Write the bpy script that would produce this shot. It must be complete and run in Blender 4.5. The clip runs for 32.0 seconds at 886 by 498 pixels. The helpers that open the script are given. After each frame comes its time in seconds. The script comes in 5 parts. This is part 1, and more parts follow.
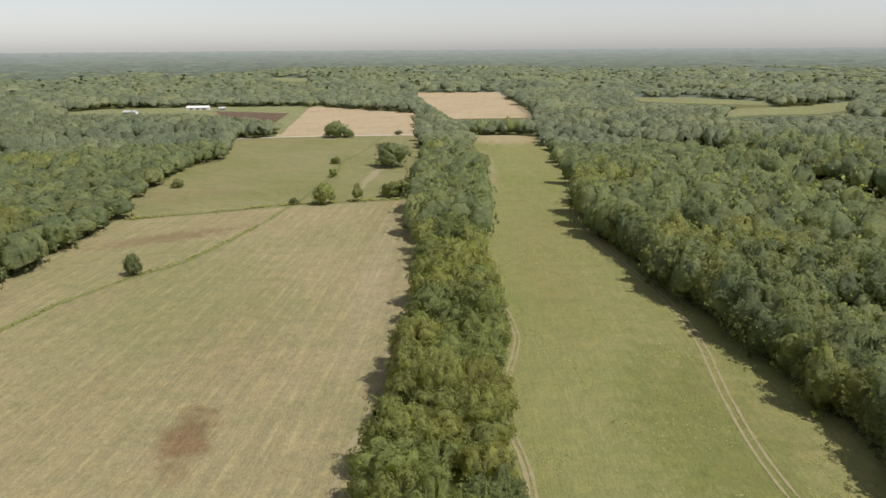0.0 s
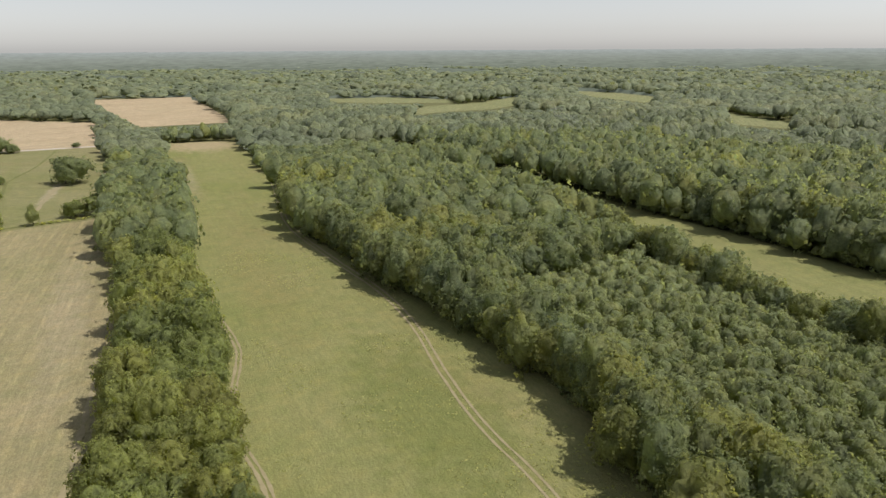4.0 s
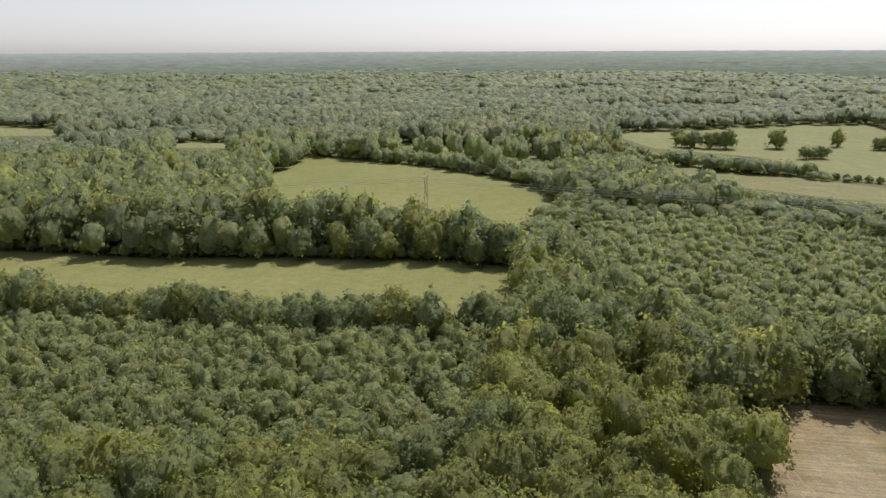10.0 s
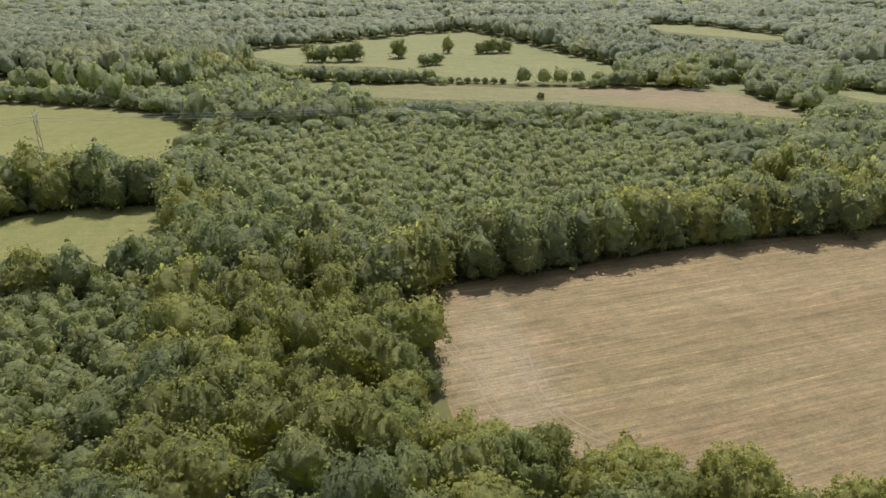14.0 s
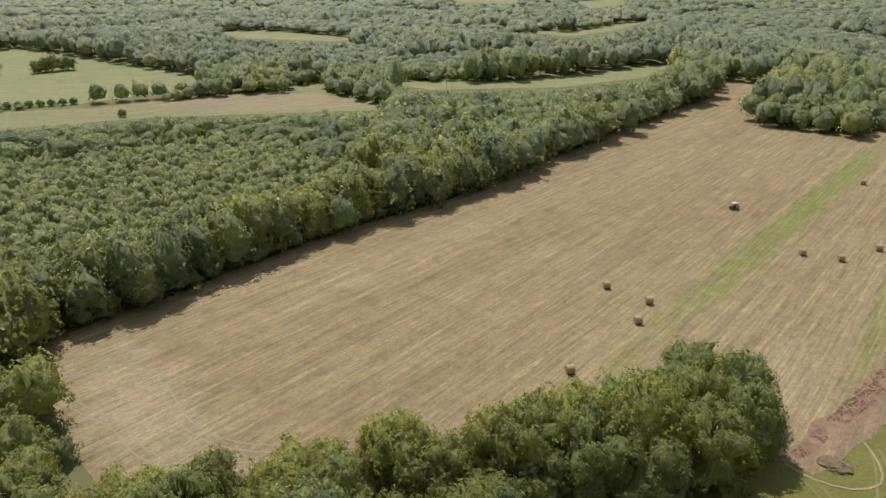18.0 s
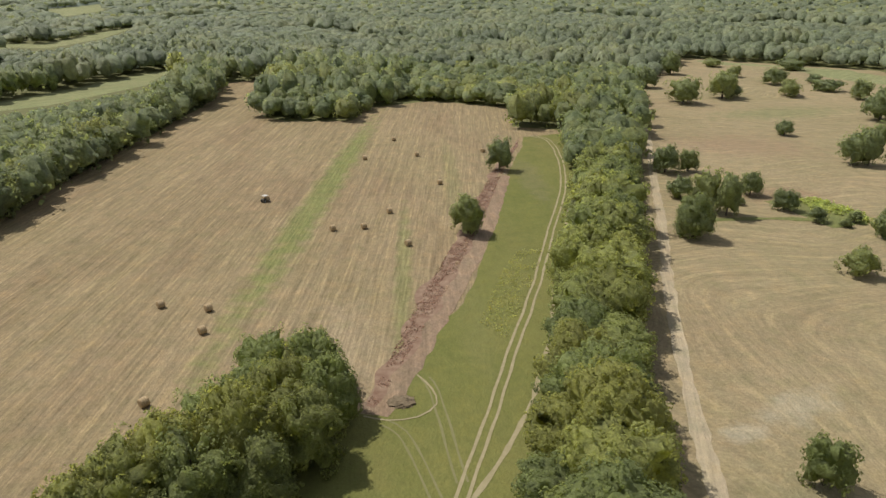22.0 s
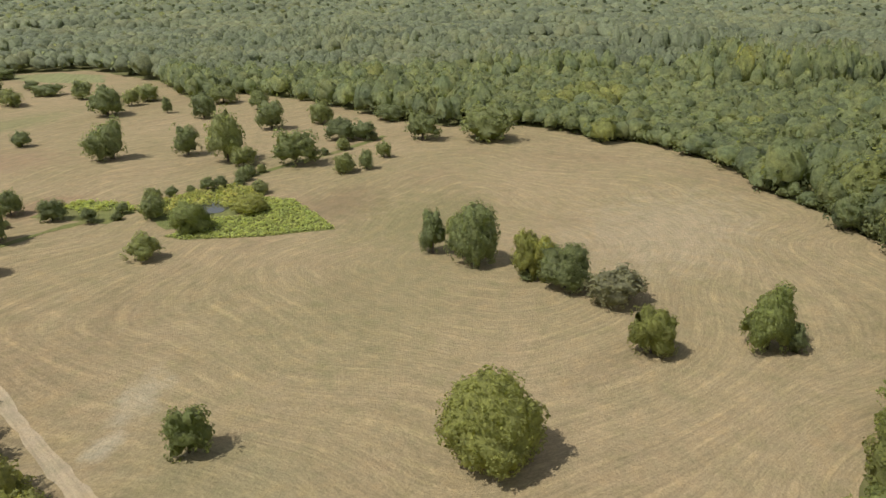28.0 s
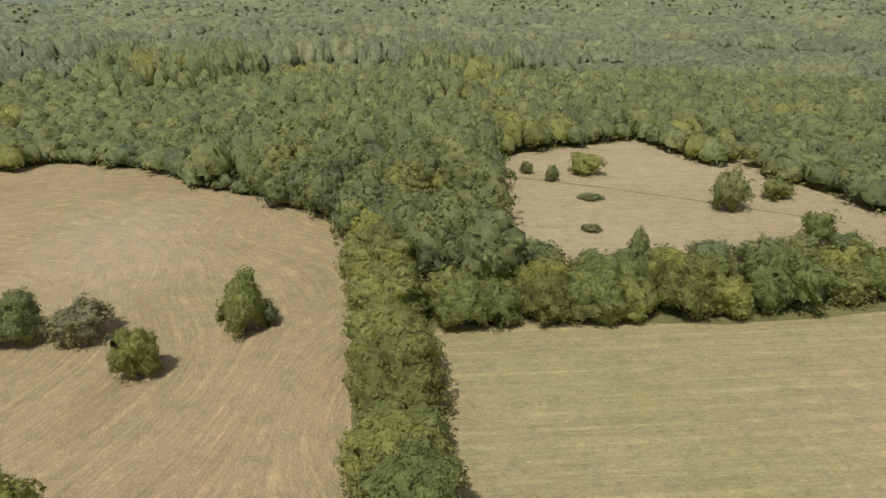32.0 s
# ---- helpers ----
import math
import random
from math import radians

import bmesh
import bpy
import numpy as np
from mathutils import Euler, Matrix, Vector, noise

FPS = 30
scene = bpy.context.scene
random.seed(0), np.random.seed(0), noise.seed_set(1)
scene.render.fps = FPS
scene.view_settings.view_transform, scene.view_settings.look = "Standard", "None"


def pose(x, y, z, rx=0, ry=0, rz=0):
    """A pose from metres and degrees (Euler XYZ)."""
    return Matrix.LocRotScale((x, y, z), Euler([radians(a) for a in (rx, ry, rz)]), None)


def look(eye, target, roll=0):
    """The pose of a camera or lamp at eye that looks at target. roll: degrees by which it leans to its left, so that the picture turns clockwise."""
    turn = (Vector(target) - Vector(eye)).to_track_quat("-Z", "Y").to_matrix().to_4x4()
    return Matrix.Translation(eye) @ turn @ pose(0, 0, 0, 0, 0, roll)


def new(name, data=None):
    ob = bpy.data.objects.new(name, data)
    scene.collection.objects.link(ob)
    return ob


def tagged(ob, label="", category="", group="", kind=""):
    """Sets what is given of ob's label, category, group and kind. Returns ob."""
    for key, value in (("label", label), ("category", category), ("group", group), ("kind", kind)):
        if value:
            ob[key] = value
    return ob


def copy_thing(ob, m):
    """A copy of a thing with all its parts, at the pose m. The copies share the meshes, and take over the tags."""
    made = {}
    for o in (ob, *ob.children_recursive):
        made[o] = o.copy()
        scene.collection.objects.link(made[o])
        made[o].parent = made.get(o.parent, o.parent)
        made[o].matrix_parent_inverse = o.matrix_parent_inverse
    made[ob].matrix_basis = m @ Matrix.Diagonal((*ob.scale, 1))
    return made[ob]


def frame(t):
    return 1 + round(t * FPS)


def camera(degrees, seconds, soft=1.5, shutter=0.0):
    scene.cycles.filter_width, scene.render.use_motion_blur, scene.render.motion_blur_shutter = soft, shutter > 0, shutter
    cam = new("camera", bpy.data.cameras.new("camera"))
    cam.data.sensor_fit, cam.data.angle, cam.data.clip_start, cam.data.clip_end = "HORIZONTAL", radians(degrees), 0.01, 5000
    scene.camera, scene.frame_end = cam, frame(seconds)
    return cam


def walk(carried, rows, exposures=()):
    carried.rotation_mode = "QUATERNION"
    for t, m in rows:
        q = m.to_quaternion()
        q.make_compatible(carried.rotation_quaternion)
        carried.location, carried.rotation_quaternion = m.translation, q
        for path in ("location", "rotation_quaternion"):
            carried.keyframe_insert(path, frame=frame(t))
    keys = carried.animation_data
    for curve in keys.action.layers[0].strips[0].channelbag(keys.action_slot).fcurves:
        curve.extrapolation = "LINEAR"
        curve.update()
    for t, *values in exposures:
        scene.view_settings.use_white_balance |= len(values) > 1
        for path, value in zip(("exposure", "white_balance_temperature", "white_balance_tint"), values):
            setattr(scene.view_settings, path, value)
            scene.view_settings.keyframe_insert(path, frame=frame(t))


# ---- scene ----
from mathutils.geometry import tessellate_polygon

# The aircraft hovers over a hedgerow and turns clockwise; y is its first heading, x to the right of it.
cam = camera(63.8, 32.0)
EYE = (0, 0, 65)
ROWS = [
    (0.0, 0.00, -15.80, 0.37),
    (0.5, -1.63, -15.82, 0.34),
    (1.0, -3.62, -15.82, 0.34),
    (1.5, -5.76, -15.81, 0.34),
    (2.0, -8.36, -15.81, 0.31),
    (2.5, -11.71, -15.79, 0.29),
    (4.5, -28.68, -15.77, 0.33),
    (5.0, -34.30, -15.78, 0.32),
    (5.5, -39.50, -15.77, 0.34),
    (6.0, -43.43, -15.76, 0.32),
    (6.5, -47.25, -15.75, 0.31),
    (7.0, -51.58, -15.72, 0.29),
    (7.5, -55.71, -15.71, 0.27),
    (8.0, -60.01, -15.71, 0.27),
    (8.5, -64.75, -15.70, 0.27),
    (9.0, -68.76, -15.68, 0.30),
    (9.5, -73.13, -15.68, 0.26),
    (10.0, -77.82, -15.67, 0.23),
    (10.5, -81.87, -15.66, 0.20),
    (11.0, -85.57, -15.66, 0.21),
    (11.5, -90.12, -16.25, 0.21),
    (12.0, -94.10, -18.32, 0.23),
    (12.5, -97.67, -20.53, 0.25),
    (13.0, -100.59, -22.09, 0.25),
    (13.5, -103.55, -22.14, 0.27),
    (14.0, -106.37, -22.09, 0.27),
    (14.5, -109.65, -22.05, 0.22),
    (16.5, -125.71, -21.85, 0.20),
    (17.0, -129.31, -21.82, 0.22),
    (17.5, -133.31, -21.78, 0.21),
    (18.0, -138.40, -21.72, 0.21),
    (18.5, -143.22, -21.71, 0.22),
    (19.0, -148.23, -21.69, 0.19),
    (19.5, -153.70, -21.67, 0.18),
    (20.0, -157.69, -21.64, 0.18),
    (20.5, -162.56, -21.62, 0.14),
    (21.0, -167.52, -21.59, 0.14),
    (21.5, -171.95, -21.57, 0.13),
    (22.0, -176.32, -21.57, 0.16),
    (22.5, -180.90, -21.55, 0.15),
    (23.0, -185.96, -21.57, 0.18),
    (23.5, -190.37, -21.56, 0.17),
    (24.0, -194.71, -21.57, 0.18),
    (24.5, -199.34, -21.56, 0.18),
    (25.0, -203.76, -21.53, 0.18),
    (25.5, -208.50, -21.54, 0.17),
    (27.5, -228.24, -21.43, 0.11),
    (28.0, -233.15, -21.42, 0.14),
    (28.5, -238.06, -21.40, 0.16),
    (29.0, -243.62, -21.36, 0.14),
    (29.5, -248.81, -21.34, 0.18),
    (30.0, -255.00, -21.30, 0.20),
    (30.5, -261.64, -21.29, 0.24),
    (31.0, -266.91, -21.25, 0.28),
    (31.5, -272.50, -21.25, 0.35),
    (32.0, -277.91, -21.24, 0.35),
]
walk(cam, [(t, pose(*EYE, 90 + p, r, y)) for t, y, p, r in ROWS],
     [(0, 0.49, 6400, 12), (6, 0.54, 6330, 13), (9, 0.59, 6280, 14), (11.5, 0.63, 6280, 14), (13, 0.70, 6270, 14), (17, 0.68, 6310, 13), (20, 0.60, 6330, 12), (25, 0.57, 6430, 12), (32, 0.59, 6480, 13)])

# ---------------------------------------------------------------- sky and sun
SUN_AZ = radians(118)      # clockwise from +y
SUN_EL = radians(57)
world = bpy.data.worlds.new("hazy_sky")
scene.world = world
world.use_nodes = True
wn = world.node_tree
sky = wn.nodes.new("ShaderNodeTexSky")
sky.sky_type = "NISHITA"
sky.sun_disc = False
sky.sun_elevation, sky.sun_rotation = SUN_EL, SUN_AZ
sky.altitude, sky.air_density, sky.dust_density, sky.ozone_density = 100, 1.0, 0.7, 1.0
soften = wn.nodes.new("ShaderNodeHueSaturation")
soften.inputs["Saturation"].default_value = 0.3
wn.links.new(sky.outputs[0], soften.inputs["Color"])
wn.links.new(soften.outputs[0], wn.nodes["Background"].inputs["Color"])
wn.nodes["Background"].inputs["Strength"].default_value = 0.083

lamp = bpy.data.lights.new("sun", "SUN")
lamp.energy, lamp.angle, lamp.color = 2.72, radians(1.2), (1.0, 0.95, 0.87)
sun = new("sun", lamp)
sun.matrix_world = look((math.sin(SUN_AZ) * 300, math.cos(SUN_AZ) * 300, 300 * math.tan(SUN_EL)), (0, 0, 0))

# ---------------------------------------------------------------- materials


class Mat:
    """A node material under way."""

    def __init__(self, name, rough=0.9, spec=0.2):
        self.m = bpy.data.materials.new(name)
        self.m.use_nodes = True
        self.t = self.m.node_tree
        self.p = self.t.nodes["Principled BSDF"]
        self.p.inputs["Roughness"].default_value = rough
        self.p.inputs["Specular IOR Level"].default_value = spec
        self.pos = self.flow = self.n("ShaderNodeNewGeometry").outputs["Position"]

    def n(self, kind, **values):
        node = self.t.nodes.new(kind)
        for k, v in values.items():
            node.inputs[k.replace("_", " ")].default_value = v
        return node

    def l(self, a, b):
        self.t.links.new(a, b)

    def noise(self, scale, detail=4.0, vector=None, rough=0.6):
        node = self.n("ShaderNodeTexNoise", Scale=scale, Detail=detail, Roughness=rough)
        self.l(vector or self.pos, node.inputs["Vector"])
        return node.outputs["Fac"]

    def turned(self, angle, sx=1.0, sy=1.0):
        """The position turned about z by that many degrees and stretched."""
        node = self.n("ShaderNodeMapping", Rotation=(0, 0, radians(angle)))
        self.l(self.flow, node.inputs["Vector"])
        second = self.n("ShaderNodeMapping", Scale=(sx, sy, 1))
        self.l(node.outputs[0], second.inputs["Vector"])
        return second.outputs[0]

    def sum(self, how, a, b):
        node = self.n("ShaderNodeMath")
        node.operation = how
        for v, s in ((a, node.inputs[0]), (b, node.inputs[1])):
            if isinstance(v, (int, float)):
                s.default_value = v
            else:
                self.l(v, s)
        return node.outputs[0]

    def rounds(self, x, y, rx, ry):
        """Let streaks run in rounded squares about a point, as a field is mown."""
        xyz = self.n("ShaderNodeSeparateXYZ")
        drift = self.n("ShaderNodeTexNoise", Scale=0.014, Detail=1.0)
        self.l(self.pos, drift.inputs["Vector"])
        bent = self.n("ShaderNodeVectorMath")
        bent.operation = "MULTIPLY_ADD"
        self.l(drift.outputs["Color"], bent.inputs[0])
        bent.inputs[1].default_value = (60, 60, 0)
        self.l(self.pos, bent.inputs[2])
        self.l(bent.outputs[0], xyz.inputs[0])
        u = self.sum("MULTIPLY", self.sum("SUBTRACT", xyz.outputs[0], x + 30), 1 / rx)
        v = self.sum("MULTIPLY", self.sum("SUBTRACT", xyz.outputs[1], y + 30), 1 / ry)
        far = self.sum("POWER", self.sum("ADD", self.sum("POWER", self.sum("ABSOLUTE", u, 0), 3.0), self.sum("POWER", self.sum("ABSOLUTE", v, 0), 3.0)), 1 / 3)
        put = self.n("ShaderNodeCombineXYZ")
        self.l(self.sum("MULTIPLY", far, (rx + ry) / 2), put.inputs[0])
        self.l(self.sum("MULTIPLY", self.sum("ARCTAN2", v, u), (rx + ry) / 2), put.inputs[1])
        self.flow = put.outputs[0]

    def ramp(self, fac, *stops):
        node = self.n("ShaderNodeValToRGB")
        els = node.color_ramp.elements
        while len(els) < len(stops):
            els.new(0.5)
        for e, (at, c) in zip(els, stops):
            e.position, e.color = at, (*c, 1)
        self.l(fac, node.inputs["Fac"])
        return node.outputs["Color"]

    def mix(self, fac, a, b, how="MIX"):
        node = self.n("ShaderNodeMix")
        node.data_type, node.blend_type = "RGBA", how
        for v, s in ((fac, node.inputs[0]), (a, node.inputs[6]), (b, node.inputs[7])):
            if isinstance(v, (int, float)):
                s.default_value = v
            elif isinstance(v, tuple):
                s.default_value = (*v, 1)
            else:
                self.l(v, s)
        return node.outputs[2]

    def levels(self, v, a, b, lo=0.0, hi=1.0):
        node = self.n("ShaderNodeMapRange")
        self.l(v, node.inputs["Value"])
        for k, x in zip(("From Min", "From Max", "To Min", "To Max"), (a, b, lo, hi)):
            node.inputs[k].default_value = x
        return node.outputs[0]

    def colour(self, c):
        if isinstance(c, tuple):
            self.p.inputs["Base Color"].default_value = (*c, 1)
        else:
            self.l(c, self.p.inputs["Base Color"])

    def bump(self, height, strength=0.4, distance=0.1):
        node = self.n("ShaderNodeBump", Strength=strength, Distance=distance)
        self.l(height, node.inputs["Height"])
        self.l(node.outputs[0], self.p.inputs["Normal"])


def foliage(name, dark, mid, light, by_thing=False, tree_scale=0.11, glow=1.15, relief=0.3, rough=0.6, spec=0.2):
    """Leaves: tint by tree, by clump and by leaf, with some light through them."""
    m = Mat(name, rough, spec)
    geo = m.n("ShaderNodeNewGeometry")
    if by_thing:
        info = m.n("ShaderNodeObjectInfo")
        which = info.outputs["Random"]
    else:
        which = m.levels(m.noise(tree_scale, 1.5), 0.3, 0.7)
    base = m.ramp(which, (0.0, dark), (0.5, mid), (1.0, light))
    leaf = m.levels(geo.outputs["Random Per Island"], 0, 1, 0.84, 1.14)
    c = m.mix(1.0, base, leaf, "MULTIPLY")
    c = m.mix(m.levels(m.noise(0.9, 3), 0.35, 0.75), c, m.mix(1.0, c, (1.12, 1.08, 0.92), "MULTIPLY"))
    clumps = m.noise(0.55, 6, None, 0.75)
    c = m.mix(1.0, c, m.levels(clumps, 0.34, 0.66, 0.76, 1.5), "MULTIPLY")
    lumps = m.noise(2.4, 5, None, 0.7)
    c = m.mix(1.0, c, m.levels(lumps, 0.3, 0.7, 0.82, 1.18), "MULTIPLY")
    m.colour(c)
    m.bump(m.sum("ADD", lumps, m.sum("MULTIPLY", clumps, 3.5)), 1.0, relief)
    thin = m.n("ShaderNodeBsdfTranslucent")
    m.l(m.mix(1.0, c, (1.32 * glow, 1.28 * glow, 0.88 * glow), "MULTIPLY"), thin.inputs["Color"])
    both = m.n("ShaderNodeAddShader")
    m.l(m.p.outputs[0], both.inputs[0])
    m.l(thin.outputs[0], both.inputs[1])
    m.l(both.outputs[0], m.t.nodes["Material Output"].inputs["Surface"])
    return m.m


def field(name, straw, green, soil, angle, patch=0.5, streak=0.5, rows=1.3, curl=0.0, spots=(), lines=0.0, grain=1.0, rounds=None):
    """Mown or grazed land: patches, raked streaks along the angle, tufts and grain."""
    m = Mat(name, 0.95, 0.1)
    if rounds:
        m.rounds(*rounds)
    along, hair = m.turned(angle, 1.0, 0.025), m.turned(angle, 1.0, 0.04)
    if curl:
        drift = m.n("ShaderNodeTexNoise", Scale=0.012, Detail=1.0)
        m.l(m.pos, drift.inputs["Vector"])
        bent = m.n("ShaderNodeVectorMath")
        bent.operation = "MULTIPLY_ADD"
        m.l(drift.outputs["Color"], bent.inputs[0])
        bent.inputs[1].default_value = (curl, curl, 0)
        m.l(m.pos, bent.inputs[2])
        straight, m.pos = m.pos, bent.outputs[0]
        along, hair = m.turned(angle, 1.0, 0.025), m.turned(angle, 1.0, 0.04)
        m.pos = straight
    c = m.mix(m.levels(m.noise(0.016, 5), 0.5 - 0.14 * patch, 0.62, 0, patch), straw, green)
    c = m.mix(m.levels(m.noise(0.04, 5, m.turned(angle, 1.0, 0.3)), 0.50, 0.70, 0, 0.6), c, soil)
    c = m.mix(m.levels(m.noise(0.8 / rows, 3, along), 0.42, 0.64, 0, streak), c, m.mix(1.0, c, (1.32, 1.30, 1.22), "MULTIPLY"))
    c = m.mix(m.levels(m.noise(0.3 / rows, 3, along), 0.48, 0.68, 0, streak * 0.8), c, m.mix(1.0, c, (0.78, 0.76, 0.70), "MULTIPLY"))
    if lines:
        wave = m.n("ShaderNodeTexWave", Scale=0.314 / lines, Distortion=1.6, Detail=2.0)
        wave.inputs["Detail Scale"].default_value = 0.6
        flow = m.n("ShaderNodeMapping", Scale=(1.0, 0.12, 1.0))
        m.l(hair if curl else m.turned(angle, 1.0, 0.33), flow.inputs["Vector"])
        if curl:
            flow.inputs["Scale"].default_value = (1.0, 1.0, 1.0)
        m.l(flow.outputs[0], wave.inputs["Vector"])
        row = m.n("ShaderNodeMath")
        row.operation = "MULTIPLY"
        m.l(m.levels(wave.outputs["Fac"], 0.72, 1.0), row.inputs[0])
        m.l(m.levels(m.noise(0.12, 4), 0.42, 0.62), row.inputs[1])
        c = m.mix(m.levels(row.outputs[0], 0, 1, 0, 0.6), c, m.mix(1.0, c, (1.35, 1.33, 1.25), "MULTIPLY"))
    for x, y, rx, ry, turn, tint, much in spots:
        local = m.n("ShaderNodeMapping", Location=(x, y, 0), Rotation=(0, 0, radians(turn)), Scale=(rx, ry, 1000))
        local.vector_type = "TEXTURE"
        m.l(m.pos, local.inputs["Vector"])
        far = m.n("ShaderNodeVectorMath")
        far.operation = "LENGTH"
        m.l(local.outputs[0], far.inputs[0])
        worn = m.n("ShaderNodeMath")
        worn.operation = "ADD"
        m.l(far.outputs["Value"], worn.inputs[0])
        m.l(m.levels(m.noise(0.22, 6), 0.2, 0.8, -0.6, 0.6), worn.inputs[1])
        c = m.mix(m.levels(worn.outputs[0], 0.45, 1.15, much, 0.0), c, tint)
    thread = m.noise(1.7, 3, hair, 0.65)
    c = m.mix(1.0, c, m.levels(thread, 0.3, 0.7, 1 - 0.5 * streak, 1 + 0.5 * streak), "MULTIPLY")
    fine = m.noise(1.1, 6, m.turned(angle, 1.0, 0.45), 0.75)
    c = m.mix(1.0, c, m.levels(fine, 0.25, 0.75, 1 - 0.22 * grain, 1 + 0.22 * grain), "MULTIPLY")
    c = m.mix(1.0, c, m.ramp(m.noise(0.21, 6, None, 0.7), (0.3, (0.86, 0.91, 0.85)), (0.5, (1, 1, 1)), (0.7, (1.13, 1.08, 1.02))), "MULTIPLY")
    c = m.mix(m.levels(m.noise(0.33, 4), 0.35, 0.7, 0, 0.5), c, m.mix(1.0, c, (1.14, 1.10, 1.02), "MULTIPLY"))
    c = m.mix(m.levels(m.noise(0.15, 6), 0.45, 0.8, 0, 0.4), c, m.mix(1.0, c, (0.74, 0.80, 0.70), "MULTIPLY"))
    c = m.mix(1.0, c, m.levels(m.noise(2.6, 6, m.turned(angle, 1.0, 0.5), 0.8), 0.3, 0.7, 1 - 0.25 * grain, 1 + 0.25 * grain), "MULTIPLY")
    m.colour(c)
    m.bump(m.noise(2.2, 5), 0.8, 0.3)
    return m.m


def plain(name, a, b, scale=0.8, rough=0.9, spec=0.2, metal=0.0, bump=0.3):
    m = Mat(name, rough, spec)
    m.p.inputs["Metallic"].default_value = metal
    m.colour(m.ramp(m.noise(scale, 6), (0.3, a), (0.7, b)))
    m.bump(m.noise(scale * 6, 4), bump, 0.05)
    return m.m


LEAF = foliage("tree_leaves", (0.102, 0.121, 0.048), (0.128, 0.147, 0.053), (0.162, 0.171, 0.057), True, glow=1.15)
LEAF_WOOD = foliage("woodland_leaves", (0.079, 0.099, 0.054), (0.105, 0.124, 0.059), (0.134, 0.146, 0.062))
LEAF_PLANT = foliage("plantation_leaves", (0.106, 0.128, 0.064), (0.132, 0.152, 0.071), (0.160, 0.172, 0.074), False, 0.2, 1.0, spec=0.24)
# Paler, greyer than the near woods: distance haze put into the leaf colour.
LEAF_FAR_HAZED = foliage("hazed_far_leaves", (0.096, 0.115, 0.074), (0.118, 0.137, 0.084), (0.148, 0.158, 0.088), False, 0.02, 0.85)
WOOD_OLIVE = foliage("olive_woodland", (0.100, 0.115, 0.046), (0.124, 0.136, 0.048), (0.150, 0.154, 0.052))
LEAF_OLIVE = foliage("olive_leaves", (0.110, 0.124, 0.044), (0.133, 0.142, 0.045), (0.152, 0.156, 0.048), True, glow=1.1)
LEAF_YELLOW = foliage("yellow_leaves", (0.138, 0.150, 0.045), (0.155, 0.162, 0.048), (0.172, 0.174, 0.052), True)
LEAF_GREY = foliage("grey_leaves", (0.115, 0.122, 0.075), (0.128, 0.130, 0.08), (0.14, 0.138, 0.08), True)
LEAF_DARK = foliage("dark_tree_leaves", (0.096, 0.114, 0.056), (0.112, 0.130, 0.059), (0.132, 0.146, 0.062), True)
BARK = plain("bark", (0.07, 0.055, 0.04), (0.14, 0.115, 0.09), 3.0)
FOREST_FLOOR = plain("woodland_floor", (0.10, 0.105, 0.04), (0.16, 0.155, 0.06), 0.15)
# Haze put into colour and a weak glow: paler and bluer with distance.
hills = Mat("hazed_distant_land", 1.0, 0.0)
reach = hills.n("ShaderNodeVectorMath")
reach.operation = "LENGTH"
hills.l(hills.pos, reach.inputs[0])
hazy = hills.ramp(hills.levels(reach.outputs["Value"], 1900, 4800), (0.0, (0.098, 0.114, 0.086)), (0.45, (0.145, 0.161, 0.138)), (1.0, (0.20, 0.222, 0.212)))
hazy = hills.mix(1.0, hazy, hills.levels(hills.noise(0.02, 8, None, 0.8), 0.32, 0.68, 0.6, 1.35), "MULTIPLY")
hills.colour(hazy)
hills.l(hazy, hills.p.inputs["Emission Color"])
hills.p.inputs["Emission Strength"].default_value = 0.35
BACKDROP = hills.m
BROWN, GREENISH, PALE = (0.20, 0.145, 0.085), (0.185, 0.19, 0.075), (0.34, 0.29, 0.20)
HAY_NW = field("hay_nw", (0.280, 0.241, 0.137), (0.228, 0.214, 0.108), (0.248, 0.206, 0.115), 4, 0.8, 0.22, lines=4.0, spots=(
    (-45, 110, 5, 12, 8, (0.175, 0.110, 0.060), 0.8), (-98, 248, 7, 32, -58, BROWN, 0.75), (-70, 190, 30, 50, 20, GREENISH, 0.35),
    (-20, 200, 6, 60, 0, PALE, 0.35)))
PASTURE_NW = field("pasture_nw", (0.225, 0.21, 0.105), (0.18, 0.185, 0.075), (0.22, 0.185, 0.095), -60, 0.8, 0.25, spots=(
    (-75, 330, 14, 50, -70, GREENISH, 0.6), (-60, 420, 4, 90, 3, GREENISH, 0.6), (-37, 380, 3, 35, -6, PALE, 0.7), (-110, 330, 25, 12, 0, BROWN, 0.25)))
STUBBLE = field("stubble_north", (0.40, 0.32, 0.215), (0.35, 0.29, 0.19), (0.34, 0.265, 0.17), 60)
GREEN_NE = field("grass_ne", (0.230, 0.222, 0.094), (0.186, 0.200, 0.070), (0.232, 0.202, 0.092), 0, 0.9, 0.15, grain=0.8, spots=(
    (45, 530, 30, 40, 0, (0.36, 0.29, 0.18), 0.85), (25, 400, 5, 60, 0, PALE, 0.4), (45, 110, 14, 40, 0, (0.135, 0.155, 0.045), 0.6), (30, 200, 10, 60, 0, (0.22, 0.20, 0.08), 0.5)))
